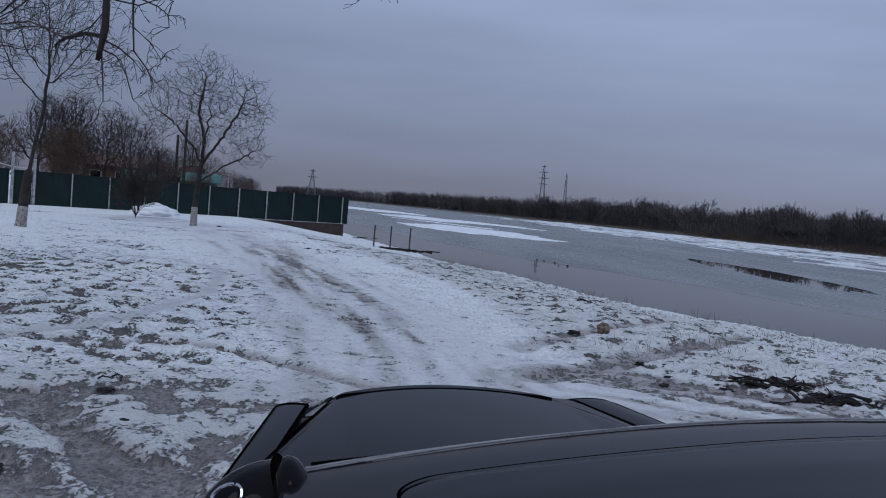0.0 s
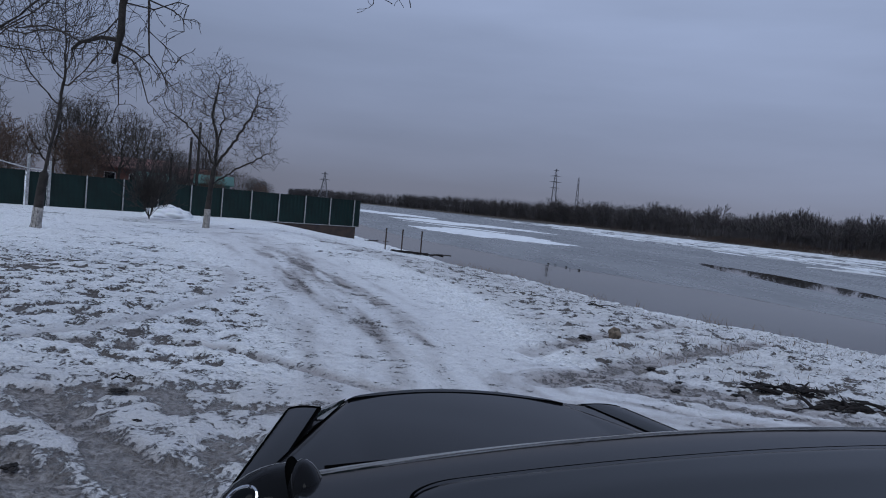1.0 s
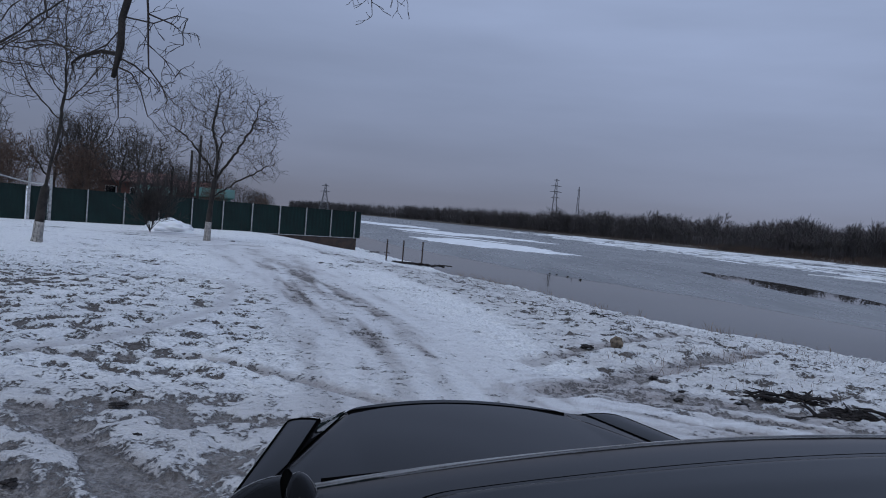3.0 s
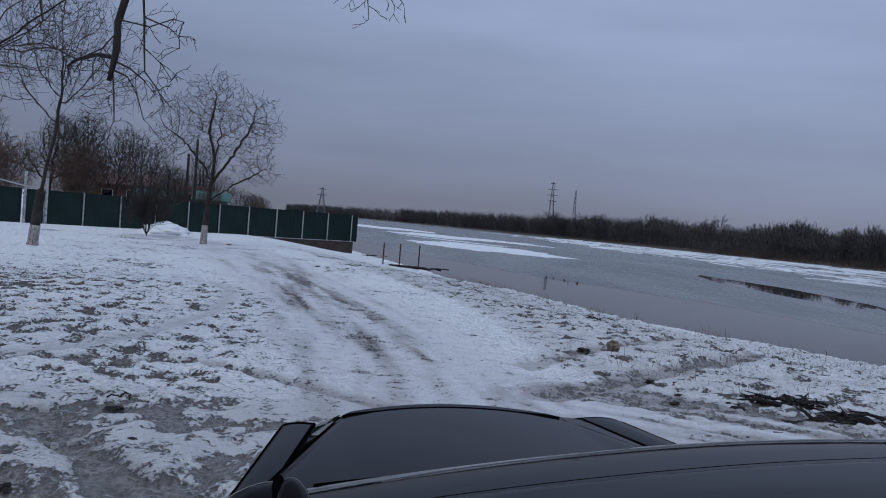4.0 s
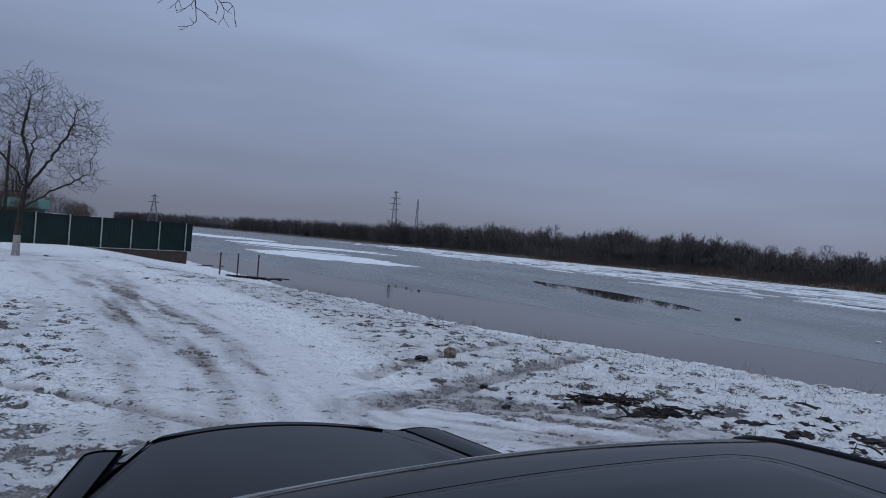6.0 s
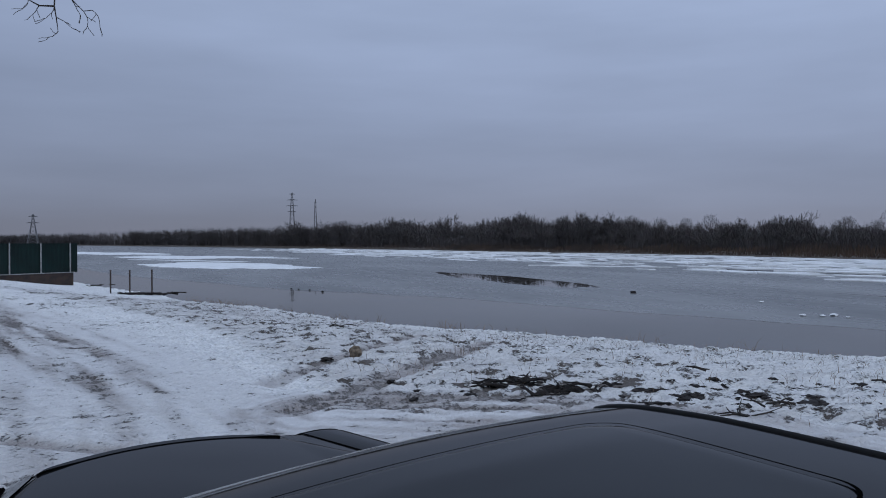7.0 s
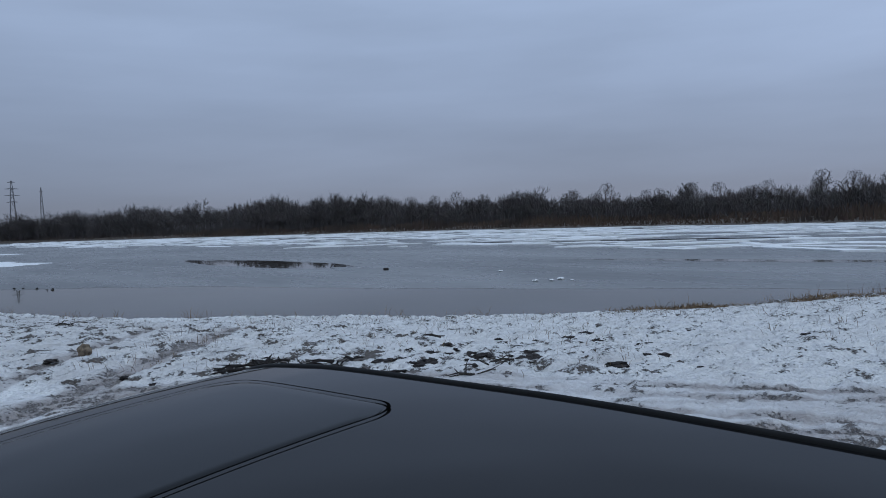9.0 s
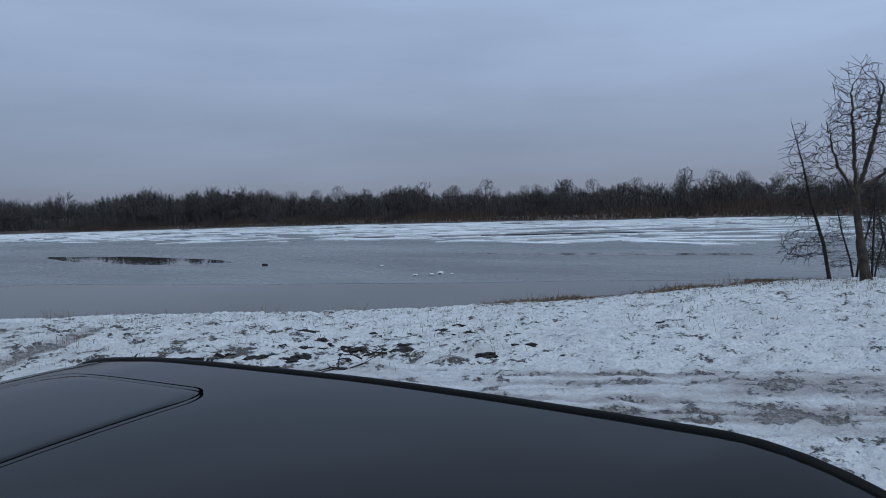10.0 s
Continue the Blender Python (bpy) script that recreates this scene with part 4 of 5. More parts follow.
def utility_pole(x, y, h, label):
    pole = thing("utility_pole", pose(x, y, height(x, y)), label, "utility pole", "poles behind the fence")
    t = Tubes()
    t.add([Vector((0, 0, -0.3)), Vector((0, 0, h))], [0.15, 0.11], 8)
    part("pole", t.data(), M_BARK, pole)
    part("insulator", boxes((-0.06, -0.2, h - 0.35, 0.06, 0.2, h - 0.29)), M_STEEL, pole)


utility_pole(-21.83, 66, 6.1, "grey wooden utility pole behind the fence")
utility_pole(-21.24, 66.3, 7.45, "tall grey wooden utility pole behind the fence")
utility_pole(-23.4, 66, 4.6, "short grey wooden utility pole behind the fence")

# ---- trees on this bank ----
tree_a = crown_tree(41, [(0, 0, -0.15), (0.03, 0, 1.0), (0.10, 0, 2.2), (0.18, 0, 3.0)], [((0.2, 0.3, 6.9), (1.7, 1.7, 1.6)), ((-1.4, -0.2, 5.7), (1.3, 1.5, 1.5)), ((2.1, 0.2, 5.9), (1.3, 1.5, 1.7)), ((2.2, -0.2, 3.9), (1.2, 1.2, 0.9)), ((0.4, -0.8, 5.3), (1.4, 1.5, 1.4)), ((-1.9, 0.2, 4.6), (1.0, 1.0, 0.8))], 3000, 0.16, 0.25, 0.0064, 2.15, 0.16, 1.15, label="round-crowned leafless tree with a whitewashed trunk in the snow", tips=2, tip_len=0.42, rise=0.04, wild=0.27, limb=0.12,
                    limbs=[[(0.18, 0, 3.0), (-0.25, 0.2, 3.9), (-1.0, 0.1, 4.7), (-1.7, 0.0, 5.3)], [(0.18, 0, 3.0), (0.25, 0.2, 4.3), (-0.1, 0.4, 5.6), (0.1, 0.4, 6.9)], [(0.18, 0, 3.0), (0.9, -0.1, 4.1), (1.5, 0.1, 5.2), (2.0, 0.2, 6.3)], [(0.10, 0, 2.2), (0.9, -0.1, 2.8), (1.8, -0.2, 3.4), (2.6, -0.2, 3.9)], [(0.18, 0, 3.0), (0.3, -0.7, 4.2), (0.5, -1.1, 5.4)]])
tree_a.matrix_world = pose(-11.15, 36.9, -0.05, 0, 0, 15)
tree_b = crown_tree(52, [(0, 0, -0.15), (0.12, 0, 1.4), (0.32, 0, 2.9), (0.55, 0, 4.1)], [((0.5, 0, 7.3), (2.6, 2.3, 2.3)), ((2.0, 0, 5.8), (1.5, 1.3, 0.9)), ((-1.3, 0, 5.6), (1.3, 1.2, 1.0))], 1300, 0.18, 0.32, 0.0058, 2.5, 0.175, 1.05, limb=0.06, wild=0.22, label="old leafless pollarded tree with a whitewashed foot by the yard", tips=2, tip_len=0.7, rise=0.22)
tree_b.matrix_world = pose(-14.1, 27.0, -0.05, 0, 0, 10)
yard_tree = crown_tree(57, [(0, 0, -0.2), (0.35, 0.1, 1.6), (1.0, 0.15, 3.0), (1.75, 0.2, 3.95)], [((3.0, 0.2, 6.2), (2.3, 1.8, 2.0)), ((1.0, 0.0, 6.8), (2.0, 1.8, 2.0)), ((3.9, 0.3, 4.9), (1.3, 1.2, 0.7))], 1500, 0.15, 0.27, 0.004, 2.4, 0.16, limb=0.075, wild=0.22, label="leaning leafless tree at the edge of the yard", tips=2, tip_len=0.6, rise=0.16)
yard_tree.matrix_world = pose(-12.4, 15.5, -0.05, 0, 0, 5)
back_a = crown_tree(61, [(0, 0, -0.2), (0.1, 0, 1.5), (0.0, 0.1, 2.8)], [((0.4, 0, 7.0), (1.9, 1.9, 2.1)), ((-1.6, 0.5, 5.2), (1.5, 1.5, 1.8)), ((1.7, -0.6, 5.0), (1.5, 1.5, 1.7))], 1900, 0.22, 0.36, 0.011, 2.3, 0.17, label="leafless tree behind the fence", tips=2, tip_len=0.7, rise=0.12)
back_b = crown_tree(62, [(0, 0, -0.2), (0.05, 0, 0.9), (0.0, 0.1, 1.7)], [((0, 0, 4.2), (2.6, 2.6, 2.5))], 2200, 0.20, 0.32, 0.010, 2.3, 0.13, label="bushy leafless tree behind the fence", tips=2, tip_len=0.7, rise=0.2)
back_c = crown_tree(63, [(0, 0, -0.2), (0.05, 0, 0.8), (0.0, 0.1, 1.5)], [((0, 0, 3.9), (2.3, 2.3, 2.8))], 2600, 0.19, 0.30, 0.013, 2.2, 0.12, label="rust-brown leafless tree behind the fence", twig=M_TWIG_RUST, bark=M_BARK_BROWN, tips=3, tip_len=0.5, rise=0.1)
back = [(back_a, [(-27.9, 66.0, 0.88, 0), (-32.0, 63.0, 0.92, 40), (-31.0, 78, 1.0, 200), (-25.0, 80, 0.9, 310), (-36, 76, 1.1, 70), (-40, 66, 1.05, 80), (-44, 60, 1.1, 160), (-34.6, 71, 1.0, 230), (-52, 72, 1.2, 20), (-47, 55, 1.0, 300), (-37, 80, 1.2, 120)]),
        (back_b, [(-24.7, 64.0, 1.02, 0), (-30.5, 66.5, 0.9, 70), (-22.5, 76, 0.8, 250), (-24.5, 72, 0.75, 120), (-20.5, 78, 0.6, 200), (-23, 94, 0.6, 50), (-29, 82, 0.9, 20), (-25, 104, 0.6, 88), (-27, 116, 0.6, 140), (-23, 66.5, 0.62, 15)]),
        (back_c, [(-28.9, 61.5, 0.92, 0), (-30.6, 63.5, 0.85, 130), (-34.8, 61.5, 0.95, 40), (-37.6, 64, 0.9, 90), (-30.8, 66, 0.7, 180), (-42, 70, 1.0, 270), (-21, 70, 0.55, 10), (-20.5, 86, 0.5, 100)])]
for src, places in back:
    src["group"] = "trees behind the fence"
    for i, (x, y, s, a) in enumerate(places):
        m = pose(x, y, height(x, y) - 0.1, 0, 0, a)
        if i == 0:
            src.matrix_world = m
            src.scale = (s,) * 3
        else:
            copy_thing(src, m).scale = (s,) * 3

bush = bare_tree(71, 2.9, 0.03, 0.15, 20, 4, 0.55, 0.35, label="leafless brown bush by the fence", name="bare_bush", thin=0.009, kids=4, twig=M_TWIG, limb_len=0.5)
bush["category"] = "bush"
bush.matrix_world = pose(-15.3, 40.6, height(-15.3, 40.6))
bank_tree = crown_tree(88, [(0, 0, -0.15), (-0.10, 0.10, 0.8), (-0.17, 0.17, 1.7), (-0.18, 0.18, 2.1)], [((-0.1, 0.1, 4.0), (0.75, 0.75, 1.4)), ((0.7, -0.5, 3.9), (0.8, 0.8, 1.2)), ((-0.6, 0.5, 3.2), (0.5, 0.5, 0.9))], 1900, 0.10, 0.16, 0.0055, 2.2, 0.13, label="leafless tree at the edge of the bank", bark=M_BARK_BROWN, tips=2, tip_len=0.30, rise=0.20, wild=0.25, limb=0.085,
                       limbs=[[(-0.18, 0.18, 2.1), (-0.20, 0.2, 3.0), (-0.22, 0.25, 4.6)], [(-0.18, 0.18, 2.1), (0.1, 0.0, 2.9), (0.35, -0.2, 4.0), (0.4, -0.3, 4.8)], [(-0.18, 0.18, 2.1), (0.4, -0.4, 2.8), (0.9, -0.8, 3.5)], [(-0.18, 0.18, 2.1), (-0.5, 0.5, 2.9), (-0.7, 0.7, 4.0)]])
bank_tree.matrix_world = pose(20.14, 4.8, height(20.14, 4.8))
bank_tree.scale = (0.95,) * 3
young = crown_tree(82, [(0, 0, -0.15), (-0.12, 0.12, 1.0), (-0.36, 0.36, 2.2), (-0.50, 0.5, 3.2), (-0.70, 0.7, 4.3)], [((-0.5, 0.5, 3.4), (0.45, 0.45, 0.9)), ((-0.5, 0.5, 2.3), (0.65, 0.65, 0.8)), ((-0.5, 0.5, 1.0), (0.7, 0.7, 0.5))], 800, 0.11, 0.17, 0.006, 2.2, 0.055, bare=0.2, label="young leaning leafless tree on the river bank", tips=2, tip_len=0.30, rise=0.10, wild=0.3, limb=0.05)
young.matrix_world = pose(21.1, 5.9, height(21.1, 5.9))
young.scale = (0.94,) * 3
for i, (x, y, s) in enumerate(((21.6, 5.5, 0.55), (22.0, 5.2, 0.6), (22.4, 5.7, 0.62), (22.6, 4.7, 0.5), (22.9, 5.0, 0.7), (23.4, 4.3, 0.66), (24.2, 3.6, 0.8), (21.4, 5.0, 0.42))):
    copy_thing(young, pose(x, y, height(x, y), 0, 0, 70 * i)).scale = (s, s, s)


def overhang():
    """The near tree whose long boughs hang into the view from above."""
    tree = thing("overhanging_tree", pose(-9.5, 3.5, 0), "near leafless tree with boughs hanging over the yard", "tree")
    rng = random.Random(93)
    wood, twigs = Tubes(), Tubes()
    wood.add([Vector((0, 0, -0.2)), Vector((0.1, 0.2, 2.0)), Vector((0.5, 0.6, 4.2)), Vector((1.2, 1.4, 6.0))], [0.34, 0.27, 0.22, 0.17], 10)
    # one bough reaches out and hangs its broken end; the other passes high and drops a few twigs
    at0 = Vector((-9.5, 3.5, 0))

    def line(*pts):
        return [Vector(p) - at0 for p in pts]

    def twig(r0, r1, *pts):
        path = line(*[(x - 0.57, 9.0 + 0.05 * math.sin(9 * x), z) for x, z in pts])
        twigs.add(path, [r0 + (r1 - r0) * i / (len(path) - 1) for i in range(len(path))], 5)
        for q in path[1:]:
            for _ in range(2):
                way = (rng.uniform(-1, 1), rng.uniform(-0.6, 0.6), rng.uniform(-0.9, 0.6))
                grow(rng, twigs, twigs, q, way, rng.uniform(0.10, 0.26), max(0.005, r1 * 0.7), 3, 4, 0.8, -0.3, 2, 0.3, 0.0035)

    b1 = line((-8.3, 4.9, 6.0), (-6.5, 6.8, 7.3), (-4.9, 8.4, 6.7), (-3.75, 8.95, 5.4), (-3.64, 9.0, 4.43), (-3.74, 9.0, 4.02), (-3.735, 9.0, 3.72), (-3.765, 9.0, 3.53), (-3.80, 9.0, 3.34))
    wood.add(b1, [0.15, 0.11, 0.085, 0.060, 0.048, 0.042, 0.046, 0.036, 0.028], 8)
    twig(0.030, 0.016, (-3.19, 3.62), (-3.40, 3.64), (-3.60, 3.55), (-3.70, 3.46))
    twig(0.012, 0.006, (-3.60, 3.55), (-3.85, 3.66), (-4.05, 3.72), (-4.35, 3.64), (-4.6, 3.75))
    twig(0.014, 0.006, (-3.15, 3.95), (-3.35, 3.72), (-3.52, 3.60), (-3.62, 3.40))
    twig(0.011, 0.006, (-3.20, 3.42), (-3.17, 3.2), (-3.15, 3.0), (-3.14, 2.88))
    twig(0.012, 0.006, (-3.18, 3.47), (-3.00, 3.40), (-2.88, 3.2), (-2.80, 2.93))
    twig(0.013, 0.006, (-3.18, 3.58), (-2.98, 3.50), (-2.82, 3.38), (-2.74, 3.28))
    twig(0.015, 0.006, (-2.90, 4.5), (-2.86, 4.1), (-2.84, 3.75), (-2.82, 3.48), (-2.68, 3.30), (-2.60, 3.14))
    twig(0.010, 0.005, (-2.84, 3.75), (-2.66, 3.60), (-2.52, 3.42), (-2.45, 3.50))
    twig(0.010, 0.005, (-2.86, 4.1), (-2.60, 4.02), (-2.46, 3.92), (-2.44, 3.78))
    twig(0.010, 0.005, (-3.14, 4.05), (-2.80, 4.00), (-2.55, 4.12), (-2.40, 4.08))
    twig(0.020, 0.010, (-4.12, 4.8), (-4.10, 4.2), (-4.06, 3.98))
    b2 = line((-8.3, 4.9, 6.0), (-6.0, 7.5, 8.4), (-3.0, 9.6, 8.6), (-1.2, 10.2, 6.6), (-1.02, 10.25, 5.27))
    wood.add(b2, [0.14, 0.09, 0.06, 0.03, 0.012], 6)
    for pts in (((-0.42, 5.1), (-0.44, 4.75), (-0.42, 4.62), (-0.40, 4.45)), ((-0.42, 5.1), (-0.25, 4.85), (-0.12, 4.72), (-0.02, 4.74)), ((-0.44, 4.75), (-0.6, 4.74), (-0.72, 4.80))):
        path = line(*[(x - 0.6, 10.25, z + 0.17) for x, z in pts])
        twigs.add(path, [0.012 - 0.0025 * i for i in range(len(path))], 5)
        for q in path[1:]:
            grow(rng, twigs, twigs, q, (rng.uniform(-.3, 1), rng.uniform(-.4, .4), -0.5), 0.2, 0.006, 3, 4, 0.7, -0.3, 2, 0.3, 0.004)
    for q, way in ((b1[0], (-0.4, 0.5, 1)), (b1[0], (0.2, -0.7, 1)), (b1[1], (0.2, 0.2, 1)), (b2[1], (-0.2, 0.6, 0.8))):
        grow(rng, wood, twigs, q, way, 2.6, 0.09, 1, 5, 0.6, 0.2, 4, 0.18, 0.006)
    part("trunk", wood.data(), M_BARK, tree, smooth=True)
    part("crown", twigs.data(), M_TWIG, tree)


overhang()


# ---- the black car ----
car = thing("car", pose(0.648, 1.092, 0.0, 0, 0, 7.3), "glossy black off-road car parked on trampled snow", "car")
HOUSING, COLLAR, GASKET, HOUSING_WAY = (-0.076, 1.251, 1.488), (-0.015, 1.222, 1.524), (-0.037, 1.234, 1.522), (-0.172, 0.907, -0.384)
ROOF = pose(0, 0, 1.671, -4.87, -6.65, 0)
HOOD = pose(-0.02, 1.86, 1.193, -1.0, -0.9, 5.0)


def surface(f, us, vs):
    """A grid of points f(u, v), with faces."""
    v = [f(a, b) for b in vs for a in us]
    n = len(us)
    return v, [(j * n + i, j * n + i + 1, (j + 1) * n + i + 1, (j + 1) * n + i) for j in range(len(vs) - 1) for i in range(n - 1)]


def even(a, b, n):
    return [a + (b - a) * i / (n - 1) for i in range(n)]


def car_part(name, data, mat, frame_m, parent=car, label="", thick=0.0):
    ob = part(name, data, mat, parent, label, smooth=True)
    if parent is car:
        ob.matrix_basis = frame_m
    if thick:
        mod = ob.modifiers.new("thickness", "SOLIDIFY")
        mod.thickness, mod.offset = thick, -1
    return ob


R_FRONT, R_REAR, R_HALF = 0.408, -1.75, 0.66
S_HALF, S_FRONT, S_REAR = 0.492, 0.084, -0.470


def roof_z(x, y):
    """Height of the roof skin: crowned, rolled down over the windscreen and at the tail."""
    q = x / R_HALF
    z = 0.018 - (0.035 if q > 0 else 0.022) * q * q
    if y > 0.16:
        z -= 0.55 * (y - 0.16) ** 2 + 6.0 * max(0, y - 0.32) ** 2
    if y < 0:
        z -= 0.06 * y * y / (0.12 - y)
    if y < -1.3:
        z -= 1.2 * (y + 1.3) ** 2
    return z


def roof_half(y):
    return R_HALF - 0.05 * max(0, y - 0.1) - 0.09 * max(0, -y - 0.6) ** 1.5


def bow(x):
    """The front and rear edges bow forward in the middle."""
    return 0.032 * (1 - (x / R_HALF) ** 2)


def lip(y):
    return max(0, min(1, (y - 0.17) / 0.2)) + 0.3 * max(0, min(1, (-y - 1.0) / 0.5))


def sun_bow(y):
    return 0.3 + 0.35 * min(1, max(0, (y - S_REAR) / (S_FRONT - S_REAR)))


def sun_outline(grow_by, n=8, r=0.075, inset=0.0):
    pts = []
    a, f, b = S_HALF + grow_by, S_FRONT + grow_by, S_REAR - grow_by
    for cx, cy, s0 in ((a - r, f - r, 0), (-a + r, f - r, 90), (-a + r, b + r, 180), (a - r, b + r, 270)):
        for k in range(n + 1):
            w = radians(s0 + 90 * k / n)
            x, y = cx + r * math.cos(w), cy + r * math.sin(w)
            pts.append((x, y))
    dense = []
    for (x0, y0), (x1, y1) in zip(pts, pts[1:] + pts[:1]):
        m = max(1, int(math.hypot(x1 - x0, y1 - y0) / 0.03))
        dense += [(x0 + (x1 - x0) * k / m, y0 + (y1 - y0) * k / m) for k in range(m)]
    mid = (S_FRONT + S_REAR) / 2
    kx, ky = 1 - inset / S_HALF, 1 - inset / ((S_FRONT - S_REAR) / 2)
    return [(x * kx, mid + (y - mid) * ky + bow(x) * sun_bow(y)) for x, y in dense]


us, vs = even(-1, 1, 45), even(R_REAR, R_FRONT, 90)
bm = bmesh.new()
rows = []
for y in vs:
    rows.append([bm.verts.new((u * roof_half(y), y + bow(u * R_HALF) * lip(y), roof_z(u * R_HALF, y))) for u in us])
for j in range(len(vs) - 1):
    for i in range(len(us) - 1):
        bm.faces.new((rows[j][i], rows[j][i + 1], rows[j + 1][i + 1], rows[j + 1][i]))
roof = car_part("roof", bm, M_PAINT, ROOF, label="glossy black painted roof")


def ring_strip(lo, hi, dz0, dz1):
    v = [(x, y, roof_z(x, y) + dz0) for x, y in lo] + [(x, y, roof_z(x, y) + dz1) for x, y in hi]
    n = len(lo)
    return v, [(i, (i + 1) % n, n + (i + 1) % n, n + i) for i in range(n)]


# the sunroof: a thin rubber seal, then a dark glass lid a little proud of the roof
car_part("sunroof_seal", ring_strip(sun_outline(0.010), sun_outline(0.010, inset=0.0045), 0.0030, 0.0030), M_GAP, ROOF, label="dark gap and seal round the sunroof")


def lid():
    """The glass lid: rings of its rounded outline, drawn in to the middle."""
    out, mid = sun_outline(0.0), (S_FRONT + S_REAR) / 2
    n, v, f = len(out), [], []
    for j in range(15):
        k = 1 - (j / 15) ** 1.2
        for x, y in out:
            px, py = x * k, mid + (y - mid) * k
            v.append((px, py, roof_z(px, py) + (0.0025 if j else 0.0005)))
    for j in range(14):
        f += [(j * n + i, j * n + (i + 1) % n, (j + 1) * n + (i + 1) % n, (j + 1) * n + i) for i in range(n)]
    f.append(tuple(range(14 * n, 15 * n)))
    return v, f


car_part("sunroof", lid(), M_SMOKE, ROOF, label="dark tinted glass sunroof")

# a black seam runs along behind the roof's front lip
t = Tubes()
seam = [(u * roof_half(0.345) * 0.97, 0.345 + bow(u * R_HALF) * lip(0.345)) for u in even(-1, 1, 41)]
t.add([Vector((x, y, roof_z(x, y) + 0.001)) for x, y in seam], [0.0065 if k < 7 else 0.0022 for k in range(41)], 6)
car_part("roof_seam", t.data(), M_GAP, ROOF, label="black seam behind the roof's front lip")
for s in (-1, 1):
    t = Tubes()
    line = [Vector((s * (roof_half(y) + 0.004), y, roof_z(R_HALF, y) - 0.004)) for y in even(R_REAR, R_FRONT - 0.03, 50)]
    t.add(line, [0.0095] * 50, 8)
    car_part("drip_moulding", t.data(), M_RUBBER, ROOF, label="black rubber strip along the roof edge")

# windscreen, side glass, pillars and tail
R3 = ROOF


def roof_pt(x, y):
    return R3 @ Vector((x, y, roof_z(x, y)))


def loft(a, b, n=10, sag=0.0):
    return [[p.lerp(q, k / n) + Vector((0, sag * math.sin(math.pi * k / n), sag * 0.6 * math.sin(math.pi * k / n))) for p, q in zip(a, b)] for k in range(n + 1)]


def sheet_between(a, b, n=10, sag=0.0):
    r = loft(a, b, n, sag)
    v = [p for row in r for p in row]
    w = len(a)
    return v, [(j * w + i, j * w + i + 1, (j + 1) * w + i + 1, (j + 1) * w + i) for j in range(n) for i in range(w - 1)]


xs17 = even(-1, 1, 17)
front_top = [roof_pt(u * roof_half(R_FRONT), R_FRONT) + Vector((0, bow(u * R_HALF) + 0.004, -0.006)) for u in xs17]
cowl = [Vector((u * 0.74, 1.12 + 0.10 * (1 - u * u), 1.08)) for u in xs17]
car_part("windscreen", sheet_between(front_top, cowl, 8, 0.03), M_SMOKE, Matrix.Identity(4), label="dark raked windscreen")
tail_top = [roof_pt(u * roof_half(R_REAR), R_REAR) + Vector((0, 0.3 * bow(u * R_HALF), -0.006)) for u in xs17]
tail_low = [Vector((u * 0.84, -2.25 - 0.06 * (1 - u * u), 1.02)) for u in xs17]
car_part("rear_window", sheet_between(tail_top, tail_low, 6, -0.03), M_SMOKE, Matrix.Identity(4), label="dark tinted rear window")
for s in (-1, 1):
    ys = even(R_REAR, R_FRONT - 0.02, 14)
    top = [roof_pt(s * roof_half(y), y) + Vector((s * 0.008, 0, -0.012)) for y in ys]
    low = [Vector((s * 0.88, -2.05 + 3.15 * i / 13, 1.02)) for i in range(14)]
    door_side = sheet_between(top, low, 6)
    car_part("side_window", door_side, M_SMOKE, Matrix.Identity(4), label="dark tinted side glass")
    for y in (-0.55,):
        t = Tubes()
        a, b = roof_pt(s * (roof_half(y) - 0.005), y) - Vector((0, 0, 0.07)), Vector((s * 0.885, -0.5, 1.02))
        t.add([a, b], [0.035, 0.045], 8)
        car_part("pillar", t.data(), M_PAINT, Matrix.Identity(4))
    t = Tubes()
    t.add([roof_pt(s * roof_half(R_FRONT), R_FRONT - 0.02) + Vector((0, 0.02, -0.02)), Vector((s * 0.80, 1.12, 1.06))], [0.022, 0.045], 8)
    car_part("pillar", t.data(), M_PAINT, Matrix.Identity(4))
    # upper door frame along the roof edge
    t = Tubes()
    t.add([p + Vector((s * 0.022, 0, -0.035)) for p in top], [0.022] * 14, 8)
    car_part("door_frame", t.data(), M_PAINT, Matrix.Identity(4))


def bonnet_edge(y):
    return min(0.506 + (0.413 - y) * 0.35, 0.80)


def wing_in(y):
    return 0.60 + (0.45 - y) * 0.22


def wing_out(y, s):
    return 0.770 + (0.39 - y) * 0.19 + (0.04 if s > 0 else 0.0)


def bonnet_front(u):
    return 0.585 - 0.125 * abs(u) ** 2.2


def bonnet(u, v):
    """The raised centre panel: crowned, rolled down at its sides and over its front lip."""
    y = -0.80 + (bonnet_front(u) + 0.80) * v
    x = u * bonnet_edge(y)
    e = bonnet_front(u) - y
    z = 0.020 * (1 - (x / 0.5) ** 2) if abs(x) < 0.5 else 0.0
    z -= (0.014 if u < 0 else 0.006) * max(0, (abs(u) - 0.90) / 0.10) ** 2
    z += 0.10 * max(0, 0.05 - e) - 8.0 * max(0, 0.012 - e) ** 2
    return (x, y, z - 0.02 * max(0, y) ** 2)


